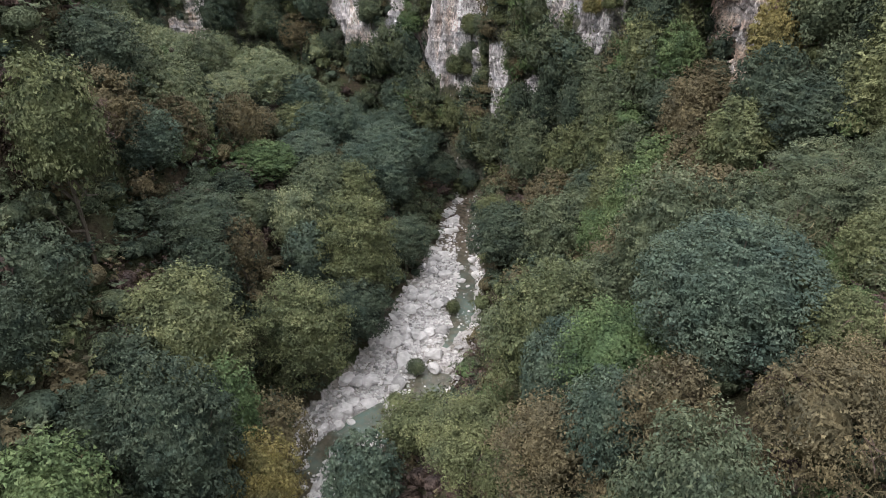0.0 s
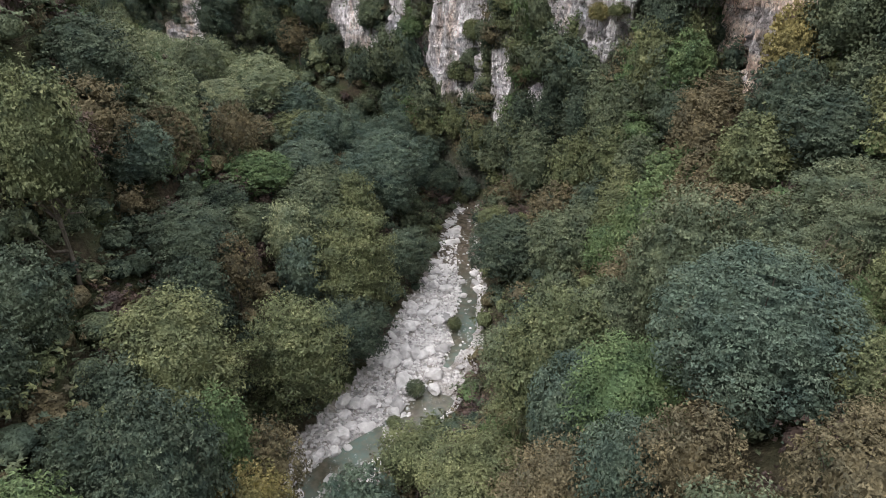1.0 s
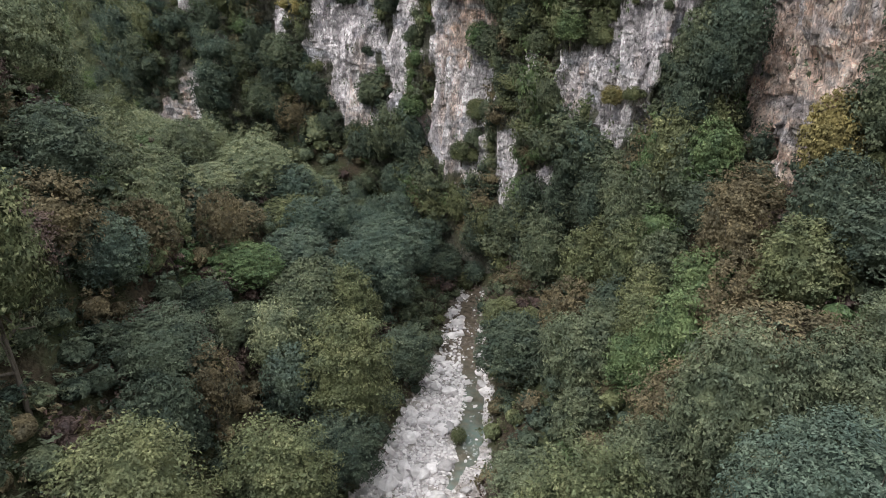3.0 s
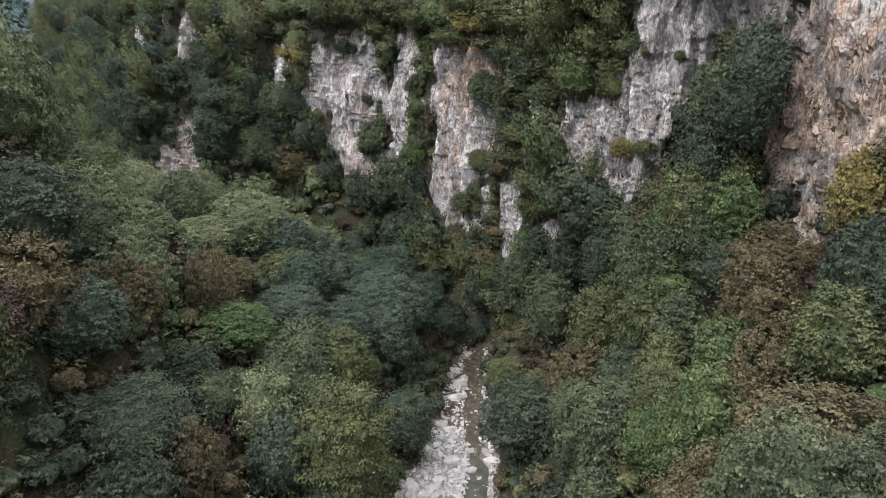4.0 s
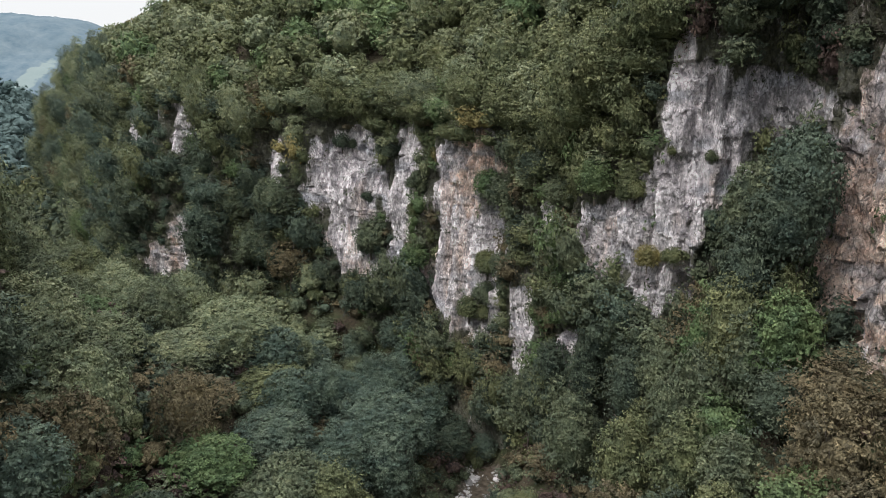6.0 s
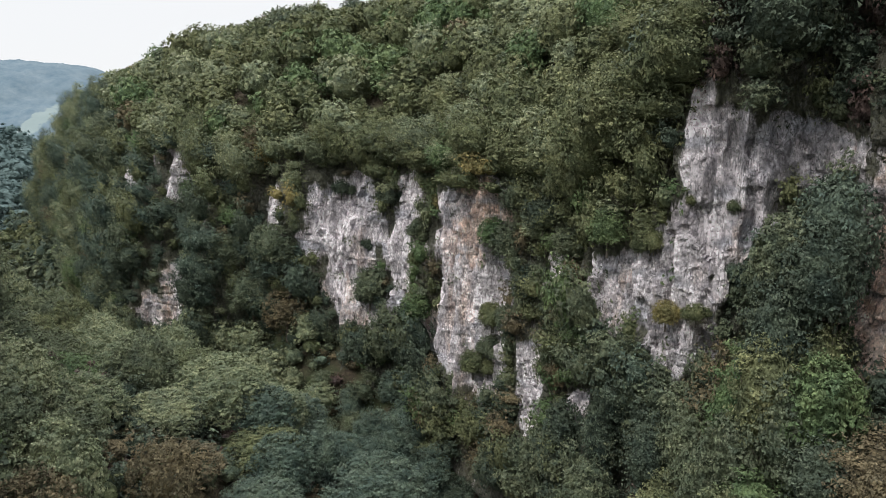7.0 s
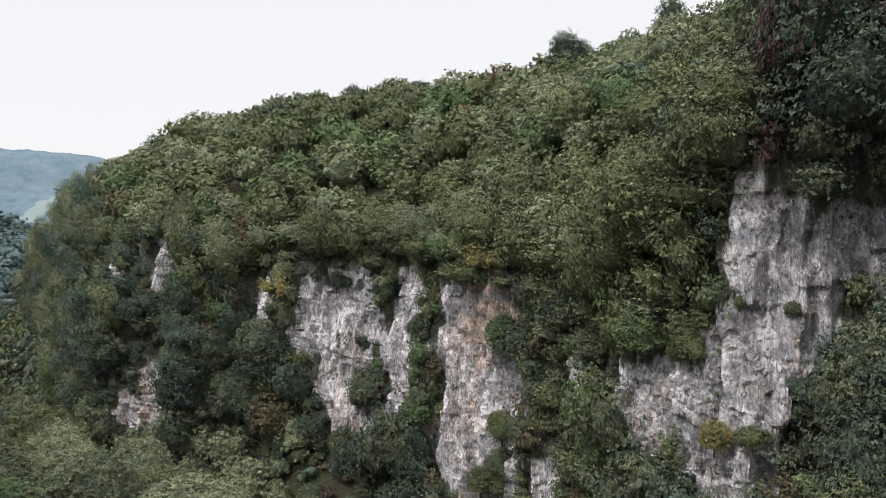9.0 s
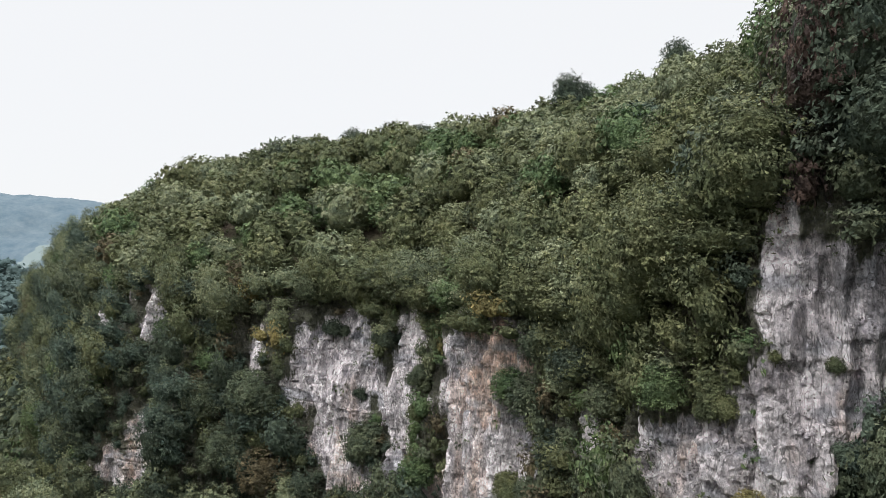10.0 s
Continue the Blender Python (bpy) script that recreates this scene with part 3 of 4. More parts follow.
    if core:
        ball, skin = CORES[1 if leaves > 3000 else 0]
        lump = ball * (1 + 0.1 * fractal(ball[:, 0] * 1.7 + rng.uniform(0, 50), ball[:, 1] * 1.7, ball[:, 2] * 1.7, 2, 3)[:, None])
        lump[:, 2] = np.maximum(lump[:, 2], -0.75)
        verts.append(c - np.array([0, 0.35 * front * radius, 0]) + lump * np.maximum(half - size.mean() * squash * 0.3, 0.2) * core)
        faces.append(skin + base)
        mark.append(np.full(len(ball), -1.0))
    return np.vstack(verts), np.vstack(faces), np.concatenate(mark), place


def tube(points, radii, sides=7):
    """A tapered limb along points."""
    pts = np.array(points, float)
    t = unit(np.gradient(pts, axis=0))
    a = unit(np.cross(t, np.array([0.3, 0.9, 0.1])))
    b = np.cross(t, a)
    ang = np.linspace(0, 2 * math.pi, sides, endpoint=False)
    ring = pts[:, None] + np.array(radii)[:, None, None] * (a[:, None] * np.cos(ang)[None, :, None] + b[:, None] * np.sin(ang)[None, :, None])
    i = np.arange(len(pts) * sides).reshape(len(pts), sides)
    j = np.roll(i, -1, 1)
    return ring.reshape(-1, 3), np.stack([i[:-1], j[:-1], j[1:], i[1:]], -1).reshape(-1, 4)


def timber(rng, high, places, girth):
    """A trunk with limbs that reach into the crown."""
    bend = rng.normal(0, 0.05 * high, 2)
    hs = np.linspace(0, 0.8, 7)
    pts = [(bend[0] * h * h, bend[1] * h * h, h * high - 0.6) for h in hs]
    verts, faces = tube(pts, girth * (1.25 - 1.3 * hs))
    vs, fs, base = [verts], [faces], len(verts)
    for p in places[rng.permutation(len(places))[:9]]:
        start = np.array(pts[int(rng.integers(2, 5))])
        mid = (start + p) / 2 + np.array([0, 0, -0.05 * high])
        v, f = tube([start, mid, p], [girth * 0.45, girth * 0.28, girth * 0.1], 5)
        vs.append(v)
        fs.append(f + base)
        base += len(v)
    return np.vstack(vs), np.vstack(fs)


rng = np.random.default_rng(7)
FORM_HIGH = (9.0, 8.0, 10.5)
TREES = {}        # one tree of each look, form and fineness, from which the others are copied


def tree_meshes(sp, form, scale, close):
    """Crown and trunk for small to large trees: the leaves keep one true size, finer on those close to the path."""
    grade = 0 if scale < 0.5 else 1 if scale < 0.85 else 2 if scale < 1.22 else 3
    key = (sp, form, grade, close)
    if key not in TREES:
        high = FORM_HIGH[form]
        thin = sp in (RUST, BROWN)
        leaf = (0.34, 0.31, 0.255, 0.185)[grade] * (0.66 if close else 1.0)
        leaves = 490 / leaf ** 2 * (0.7 if thin else 1.0)
        v, f, mark, places = crown(rng, 4.0, high * 0.2, high, (58, 84, 66)[form] + 10 * grade + (20 if close else 0), leaves, leaf, (0.85, 0.9, 0.48)[form], core=0.5 if thin else 0.72,
                                   even=form == 1, fuzz=(0.16, 0.14, 0.17)[form], reach=(0.26, 0.2, 0.4)[form] * (1.3, 1.2, 1.0, 0.75)[grade], rough=(0.14, 0.05, 0.16)[form])
        tv, tq = timber(rng, high, places, 0.2)
        TREES[key] = build_mesh("crown", v, f, [LEAF[sp]], smooth=True, spray=mark), build_mesh("trunk", tv, tq, [BARK], smooth=True)
    return TREES[key]


def plant_tree(x, y, z, sp, form, scale, tall, where="on the gorge slope", sort="tree", group="trees of the gorge"):
    """A tree of its own, with a trunk and a crown."""
    crown_me, trunk_me = tree_meshes(sp, form, scale, y < 50 and x > 1)
    tree = new("broadleaf_tree" if sort == "tree" else sort)
    tree.matrix_basis = pose(x, y, z, 0, 0, rng.uniform(0, 360)) @ Matrix.Diagonal((scale, scale, scale, 1))
    reach = min(tall, 1.6)
    high = FORM_HIGH[form]
    size = "large" if scale > 1.15 else "small" if scale < 0.7 else "medium-sized"
    tagged(tree, f"{size} {sort} with {LOOKS[sp]} leaves {where}", sort, group)
    for nm, me in (("trunk", trunk_me), ("crown", crown_me)):
        ob = new(nm, me)
        ob.parent = tree
        ob.matrix_basis = Matrix.Translation((0, 0, high * (tall - reach) if nm == "crown" else 0)) @ Matrix.Diagonal((1, 1, reach if nm == "crown" else tall, 1))
    return tree


def lod(count, lobes, leaf, core=0.74, flat=0.7, high=8.0, n=6, low=0.2, fuzz=0.2, even=False, per=5, reach=0.3, wide=0.5, deep=1.3, front=0.0, rough=0.08):
    return [crown(rng, 4.0, high * low, high, lobes, count, leaf, flat, core, fuzz, even, per, reach, wide, deep, front, rough)[:3] for _ in range(n)]


def woods(name, label, forms, x, y, z, scale, tall, sp, lean=None, category="woods", mats=LEAF, facing=None):
    """Many plants joined into one object."""
    vs, fs, ix, tn, sd, base = [], [], [], [], [], 0
    for k in range(len(x)):
        v, f, mark = forms[int(rng.integers(len(forms)))]
        a = rng.uniform(0, 6.28) if facing is None else facing[k] + rng.uniform(-0.6, 0.6)
        c, s = math.cos(a), math.sin(a)
        p = np.stack([v[:, 0] * c - v[:, 1] * s, v[:, 0] * s + v[:, 1] * c, v[:, 2] * tall[k]], 1) * scale[k]
        if lean is not None:
            p[:, :2] += lean[k] * p[:, 2:3]
        vs.append(p + np.array([x[k], y[k], z[k]]))
        fs.append(f + base)
        ix.append(np.full(len(f), sp[k]))
        tn.append(np.full(len(v), rng.random()))
        sd.append(mark)
        base += len(v)
    ob = new(name, build_mesh(name, np.vstack(vs), np.vstack(fs), mats, np.concatenate(ix), smooth=True, tone=np.concatenate(tn), spray=np.concatenate(sd)))
    return tagged(ob, label, category, kind="stuff")


def choose(x, y, weights, seed):
    """Looks of plants, in patches over the ground."""
    n = len(x)
    score = np.stack([np.log(wt + 1e-6) + 1.4 * fractal(x / 22, y / 22, 3.1 * i, 2, seed + i) - 0.55 * np.log(-np.log(rng.random(n))) for i, wt in enumerate(weights)], 1)
    return score.argmax(1)


def jittered(x0, x1, y0, y1, step):
    a, b = np.meshgrid(np.arange(x0, x1, step), np.arange(y0, y1, step), indexing="ij")
    a = a + (np.arange(b.shape[1]) % 2)[None, :] * step / 2
    return (a + rng.uniform(-0.38, 0.38, a.shape) * step).ravel(), (b + rng.uniform(-0.38, 0.38, a.shape) * step).ravel()


def outside_cliff(x, y, margin):
    k = np.array([np.argmin((face[:, 0] - a) ** 2 + (face[:, 1] - b) ** 2) for a, b in zip(x, y)])
    return (x - face[k, 0]) * INTO[k, 0] + (y - face[k, 1]) * INTO[k, 1] < -margin


# the trees that stand out: place, crown radius, height of the top, look
SPUR_TREES = [
    (-24.7, 53.5, 5.8, 23.5, OLIVE), (-21.4, 40.5, 4.9, 24.0, DARK), (-16.5, 44.5, 3.4, 12.1, YELLOW), (-15.6, 62.0, 5.2, 17.5, OLIVE), (-11.0, 77.0, 5.1, 20.5, OLIVE),
    (-11.3, 71.0, 4.6, 11.4, DARK), (-17.2, 76.0, 3.0, 16.6, BLUE), (-5.6, 91.0, 3.7, 9.9, DARK), (-10.5, 114.0, 6.6, 15.6, BLUE), (-32.0, 121.0, 6.2, 26.4, PALE),
    (-42.0, 106.5, 4.2, 29.4, PALE), (-37.0, 73.0, 4.0, 37.5, RUST), (-39.0, 66.5, 5.2, 36.5, BROWN), (-29.0, 71.0, 5.2, 23.5, DARK), (-23.3, 69.5, 2.6, 20.5, RUST),
    (-16.9, 49.5, 3.9, 12.0, RUST), (-39.1, 79.5, 4.3, 42.5, DARK), (-6.9, 41.6, 3.3, 15.0, BLUE), (-34.8, 59.5, 4.2, 43.0, OLIVE), (-34.8, 76.3, 4.0, 31.4, BLUE), (-26.0, 63.8, 3.6, 21.5, DARK), (-29.4, 95.8, 3.0, 27.0, RUST), (-13.3, 93.6, 3.4, 18.0, OLIVE), (-19.6, 48.0, 3.0, 17.5, FRESH)]
SLOPE_TREES = [
    (17.6, 35.2, 5.3, 38.4, BLUE), (11.5, 36.6, 3.6, 31.4, FRESH), (8.8, 89.0, 5.0, 12.6, DARK), (2.3, 39.0, 4.0, 21.0, OLIVE), (6.8, 31.0, 3.5, 28.6, RUST),
    (10.2, 19.0, 3.2, 38.6, MID), (12.4, 28.8, 2.8, 33.6, RUST), (9.8, 30.6, 2.6, 31.2, BLUE), (17.6, 24.0, 2.8, 37.5, RUST), (24.0, 55.0, 5.6, 32.9, RUST), (29.7, 49.0, 4.3, 37.8, MID), (17.7, 57.5, 3.4, 27.0, RUST), (27.2, 73.5, 3.2, 35.0, RUST), (33.6, 60.6, 4.2, 39.6, DARK), (32.8, 68.0, 3.6, 40.8, DARK), (21.3, 87.5, 3.0, 26.5, OLIVE),
    (25.3, 73.0, 3.6, 29.8, FRESH), (31.0, 81.0, 3.8, 35.4, RUST), (7.6, 64.8, 3.8, 11.2, MID), (-2.8, 48.0, 3.0, 13.2, OLIVE), (36.8, 78.0, 2.8, 43.5, YELLOW),
    (17.4, 93.5, 3.0, 22.8, OLIVE), (14.5, 107.0, 3.6, 19.5, MID), (14.8, 37.0, 3.4, 28.5, RUST), (8.7, 38.4, 3.0, 29.2, BLUE)]
LEDGE_TREES = [
    (27.5, 92.5, 3.0, 45.0, DARK), (29.5, 88.0, 3.0, 38.5, FRESH), (26.0, 95.5, 2.8, 37.0, FRESH), (24.5, 92.0, 2.8, 32.0, MID), (20.0, 103.0, 2.6, 27.5, DARK), (17.0, 111.5, 2.4, 25.0, DARK),
    (13.5, 118.0, 2.4, 22.0, DARK), (22.5, 99.5, 2.6, 30.0, MID), (11.0, 122.0, 2.4, 16.0, MID), (27.0, 90.0, 3.0, 37.0, MID), (28.5, 85.0, 3.0, 33.0, DARK), (25.0, 89.0, 3.0, 28.0, FRESH),
    (23.0, 95.5, 2.8, 28.0, MID), (20.5, 99.0, 2.6, 22.0, OLIVE), (30.5, 91.0, 2.6, 41.0, OLIVE),
    (30.0, 91.5, 3.2, 49.5, DARK), (28.5, 94.0, 2.8, 50.0, MID), (32.0, 93.5, 3.4, 53.0, BLUE), (26.0, 91.0, 2.8, 40.0, OLIVE)]
CREST_TREES = [
    (-35.2, 88.6, 3.8, 32.4, PALE), (-62.0, 148.0, 5.2, 25.0, PALE), (-70.0, 150.0, 4.6, 28.5, MID), (-41.5, 121.0, 4.0, 29.8, MID), (-52.0, 132.0, 5.0, 27.5, PALE), (-45.0, 139.0, 4.8, 25.0, PALE),
    (-56.0, 119.0, 4.2, 29.0, MID), (-22.0, 104.0, 4.6, 18.0, BLUE), (-17.0, 124.0, 5.0, 13.5, BLUE), (-30.5, 104.5, 4.0, 22.0, RUST), (-26.0, 93.0, 4.4, 20.5, FRESH), (-33.0, 135.0, 5.0, 20.0, PALE),
    (-66.0, 149.0, 4.8, 27.0, OLIVE), (-57.0, 140.0, 5.0, 26.5, PALE), (-47.5, 126.5, 4.8, 28.0, PALE), (-37.5, 128.0, 5.0, 25.0, OLIVE), (-27.0, 128.0, 5.0, 19.5, PALE), (-24.5, 115.0, 4.8, 19.0, OLIVE),
    (-36.0, 112.0, 4.6, 25.0, PALE), (-48.5, 112.5, 4.4, 29.5, FRESH), (-78.0, 150.0, 4.8, 32.0, PALE), (-84.0, 148.0, 5.0, 36.0, OLIVE), (-62.5, 131.0, 4.6, 29.5, OLIVE)]
BAR_BUSHES = [(-3.4, 67.0, 1.1, 2.2, MID), (-5.6, 61.5, 0.8, 1.7, OLIVE), (1.4, 80.5, 0.9, 1.9, OLIVE)]
STANDING = SPUR_TREES + CREST_TREES + SLOPE_TREES + LEDGE_TREES + BAR_BUSHES
stand = np.array([(a, b, r) for a, b, r, _, _ in STANDING])
for a, b, r, top, look_no in STANDING:
    form = 1 if look_no in (PALE, BLUE) or (b > 90 and a < -18) else int(rng.integers(3))
    base = min(float(height(a, b)), top - 1.3 * r)
    plant_tree(a, b, base, look_no, form, 1.1 * r / 4, (top - base) / (FORM_HIGH[form] * 1.1 * r / 4 * 1.02))

# trees of the two slopes
x, y = jittered(-100, 62, 5, 200, 5.3)
d, s = near_stream(x, y)
beyond = s > MARK_Y[7] + 1          # past the bend trees close over the water
keep = (np.abs(d) > np.where(beyond, 0.2, HALF(s) + np.where(d > 0, np.where(y < 88, 8.0, 1.8), 3.2))) & outside_cliff(x, y, 0.5) & (np.abs(x + 1) < 0.75 * y + 12)
keep &= ~((x < -28) & (y < 90) & (rng.random(len(x)) < 0.35))          # gaps on the shaded shoulder
keep &= ~((x > 13.5) & (x < 26) & (y < 32))          # dry stalks grow here
keep &= ~((np.hypot(x - 37, y - 88) < 11) & (x > 28))          # the foot of the bare buttress
keep &= (np.hypot(x[:, None] - stand[:, 0], y[:, None] - stand[:, 1]) > 0.75 * stand[:, 2] + 1.4).all(1)
x, y = x[keep], y[keep]
spur = (y > 90) & (y < 160) & (x < -18) & (-x - 29 - 0.75 * np.maximum(y - 80, 0) < 0)
wide_apart = []
for k in range(len(x)):          # broad domes stand wider apart
    if not spur[k] or all((x[k] - x[q]) ** 2 + (y[k] - y[q]) ** 2 > 52 for q in wide_apart if spur[q]):
        wide_apart.append(k)
x, y, spur = x[wide_apart], y[wide_apart], spur[wide_apart]
z = height(x, y)
sp = np.where((y > 92) & (x < -18), choose(x, y, [0.9, 0.2, 0.15, 1.0, 0.4, 0.03, 0.8, 1.4], 71), np.where(x > 8, choose(x, y, [0.9, 0.7, 0.25, 1.4, 1.4, 0.03, 0.5], 72), choose(x, y, [0.9, 0.6, 0.3, 1.4, 0.55, 0.03, 0.6, 0.7], 73)))
# brown trees, with the valley side's shade put into darker leaf colours
shoulder = (x < -28) & (y < 88)
sp[shoulder] = choose(x[shoulder], y[shoulder], [0.5, 1.1, 0.1, 0.2, 0.9, 0.0, 0.05, 0.0, 1.0], 75)
scale = 0.62 + 0.6 * rng.random(len(x))
gorge = (y > 100) & (x > -27) & (x < 6)
# dark bluish leaves carry the shade between spur and cliff
sp[gorge] = choose(x[gorge], y[gorge], [0.7, 1.0, 1.1, 0.3, 0.15, 0.0, 0.2, 0.0], 76)
scrub = (x > 2) & (y < 44)
tall = rng.uniform(0.95, 1.5, len(x))
bank = (near_stream(x, y)[0] > 0) & (near_stream(x, y)[0] < 20) & (y > 40) & (y < 68)          # low growth beside the pool
low = np.where(gorge, 0.9, np.where(bank, 0.5, np.where(scrub, 0.66, np.where((np.abs(near_stream(x, y)[0]) < 14) & (y < 135), 0.8, 1.0))))
scale, tall = np.where(spur, 0.85 + 0.35 * rng.random(len(x)), scale * low), np.where(spur, rng.uniform(0.9, 1.15, len(x)), tall * low)
order = np.argsort(np.hypot(x, y - 62))
for k in order[:205]:
    plant_tree(x[k], y[k], z[k] - 0.3, int(sp[k]), 1 if spur[k] else int(rng.integers(3)), scale[k], tall[k])
rest = order[205:]
tx, ty = jittered(2, 34, 14, 46, 3.4)
keep = (near_stream(tx, ty)[0] > 9) & ~((tx > 14) & (ty < 32) & (rng.random(len(tx)) < 0.7)) & (np.hypot(tx[:, None] - stand[:, 0], ty[:, None] - stand[:, 1]) > 0.8 * stand[:, 2] + 0.6).all(1)
tx, ty = tx[keep], ty[keep]
for a, b, look_no in zip(tx, ty, choose(tx, ty, [0.9, 0.5, 0.9, 1.1, 0.9, 0.02, 0.7, 0.3, 0.05], 77)):
    plant_tree(a, b, float(height(a, b)) - 0.3, int(look_no), int(rng.integers(3)), rng.uniform(0.34, 0.56), rng.uniform(0.9, 1.4), "in the hillside thicket", "bush", "bushes of the near slope")
for name, label, part_of, forms in (
        ("woodland", "dense mixed broadleaf woodland in early autumn colours", rest[~spur[rest]], lod(2100, 32, 0.42)),
        ("spur_woodland", "rounded pale green and olive tree crowns on the wooded spur", rest[spur[rest]], lod(3600, 60, 0.34, flat=0.85, even=True, fuzz=0.17))):
    woods(name, label, forms, x[part_of], y[part_of], z[part_of], scale[part_of], tall[part_of], sp[part_of])

# woods of the valley behind the spur
x, y = jittered(-330, -60, 170, 460, 7.5)
d, s = near_stream(x, y)
keep = (np.abs(d) > 2.5) & (d < 60) & outside_cliff(x, y, 2.0) & (x > -0.8 * y) & ((x < -100) | (y > 200))
x, y = x[keep], y[keep]
woods("valley_woodland", "distant green broadleaf woodland along the valley floor", lod(170, 6, 1.2, n=8), x, y, height(x, y) - 0.5, rng.uniform(0.9, 1.5, len(x)), rng.uniform(0.9, 1.3, len(x)), choose(x, y, [1.2, 0.8, 0.7, 0.8, 0.2, 0.05, 0.3], 471))

# bushes and dry stalks between the trees
x, y = jittered(-75, 50, 12, 182, 2.6)
d, s = near_stream(x, y)
keep = ((np.abs(d) > HALF(s) + 0.2) | (y > 129)) & outside_cliff(x, y, 0.0) & (np.abs(x + 1) < 0.72 * y + 8)
x, y = x[keep], y[keep]
sp = choose(x, y, [0.8, 1.3, 0.3, 0.5, 0.8, 0.0, 0.25, 0.0, 0.8], 371)
woods("undergrowth", "low green and russet bushes under the trees", lod(180, 7, 0.7, flat=0.8, high=6.0, n=8), x, y, height(x, y) - 0.3, rng.uniform(0.3, 0.55, len(x)) * np.where(x < -28, 1.5, 1.0), rng.uniform(0.7, 1.3, len(x)), sp, category="bushes")
x, y = jittered(2, 40, 18, 62, 1.7)
keep = (fractal(x / 9, y / 9, 0.0, 2, 91) > np.where((x > 13) & (y < 33), -0.6, 0.1)) & (near_stream(x, y)[0] > 9)
x, y = x[keep], y[keep]
STALKS = [(v * np.array([0.8, 0.8, 1.6]), f, mark) for v, f, mark in lod(110, 6, 1.6, core=0, flat=1.0, high=5.0, wide=0.03, fuzz=0.3)]
woods("dry_stalks", "dry reddish brown stalks and bare twigs", STALKS, x, y, height(x, y) - 0.2, rng.uniform(0.4, 0.62, len(x)), rng.uniform(0.9, 1.4, len(x)), np.where(rng.random(len(x)) < 0.7, RUST, BROWN), category="bushes")

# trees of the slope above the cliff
# weighted to pale leaves, which carry the hill's haze and top light
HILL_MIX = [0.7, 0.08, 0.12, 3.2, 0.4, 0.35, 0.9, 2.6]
n = 45000
i = np.searchsorted(face_run, rng.uniform(0, face_run[-1] - 1, n))
v = 1 + rng.uniform(0.0, 1, n) ** 1.2 * 0.72
px, py, pz = cliff_point(i, v)
pz = pz + 2.5 * fractal(px / 20, py / 20, 0.0, 3, 61) * np.clip((v - 1) / 0.1, 0, 1)
far = np.hypot(px, py - 50)
ok, used = [], set()
for k in range(n):
    cell = 5.6 if far[k] < 125 else 6.1 if far[k] < 190 else 7.2
    key = (cell, round(px[k] / cell), round(py[k] / cell))
    if key not in used and py[k] > 60 and abs(px[k]) < 0.8 * py[k]:
        used.add(key)
        ok.append(k)
ok = np.array(ok)
x, y, z, far = px[ok], py[ok], pz[ok] - 0.3, far[ok]
# right-hand end: dark and brown leaves put in for the overhang's shade
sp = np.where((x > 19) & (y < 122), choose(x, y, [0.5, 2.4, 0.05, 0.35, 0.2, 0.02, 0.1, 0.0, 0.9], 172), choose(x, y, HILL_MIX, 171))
size = (0.66 + 0.48 * rng.random(len(x))) * np.where(far > 190, 1.2, np.where(far > 125, 1.08, 1.0))
up = rng.uniform(0.85, 1.35, len(x))
near = far < 125
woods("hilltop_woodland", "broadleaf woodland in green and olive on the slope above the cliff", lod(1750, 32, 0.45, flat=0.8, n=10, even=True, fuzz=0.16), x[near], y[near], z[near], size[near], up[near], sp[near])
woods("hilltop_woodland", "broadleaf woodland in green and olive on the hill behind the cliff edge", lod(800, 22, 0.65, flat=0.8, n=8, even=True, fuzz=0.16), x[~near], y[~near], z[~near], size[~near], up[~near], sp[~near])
for a, b, r, high in ((-28.5, 240.6, 4.4, 11.6), (-19.2, 248, 4.2, 12.6), (-10.5, 248, 4.8, 10.8), (23.8, 200.3, 4.2, 13.6), (27.2, 203, 3.8, 11.5), (45.7, 196.8, 3.8, 15.6), (-130, 321, 3.6, 10.5)):
    k = np.argmin((CLIFF_XYZ[:, NV_FACE:, 0] - a) ** 2 + (CLIFF_XYZ[:, NV_FACE:, 1] - b) ** 2)
    spot = CLIFF_XYZ[:, NV_FACE:].reshape(-1, 3)[k]
    plant_tree(spot[0], spot[1], spot[2] - 0.5, DARK, 0, r / 4, high / (FORM_HIGH[0] * r / 4), "standing on the hilltop")

# bushes that hang on the wall
run = np.r_[np.arange(98, 330, 2.4), np.arange(330, face_run[-1] - 5, 4.5)]
A, B = np.meshgrid(run, np.arange(1.0, 82, 2.4), indexing="ij")
A, B = (A + rng.uniform(-1.2, 1.2, A.shape)).ravel(), (B + rng.uniform(-1.2, 1.2, B.shape)).ravel()
i = np.clip(np.searchsorted(face_run, A), 0, len(face) - 1)
v = (B - LOW) / (TOP[i] - LOW)
bare = bareness(A, B)
brim = (v > 0.955) & (A > 150)
tuft = (bare < 1.22) & ~brim & (rng.random(len(A)) < 0.14)
soft_edge = (bare < 1.9) & ~brim
ok = (v < 1.04) & ((bare > 1.22) | brim | tuft) & (brim | (fractal(A / 7, 0.0, B / 9, 3, 81) > -0.85))
i, v, tuft, soft_edge = i[ok], v[ok], tuft[ok], soft_edge[ok]
vi = np.clip((v * (NV_FACE - 1)).astype(int), 0, NV_FACE + 2)
pos = CLIFF_XYZ[i, vi]
ok = pos[:, 2] > height(pos[:, 0], pos[:, 1]) - 2
i, pos, tuft, soft_edge = i[ok], pos[ok], tuft[ok], soft_edge[ok]
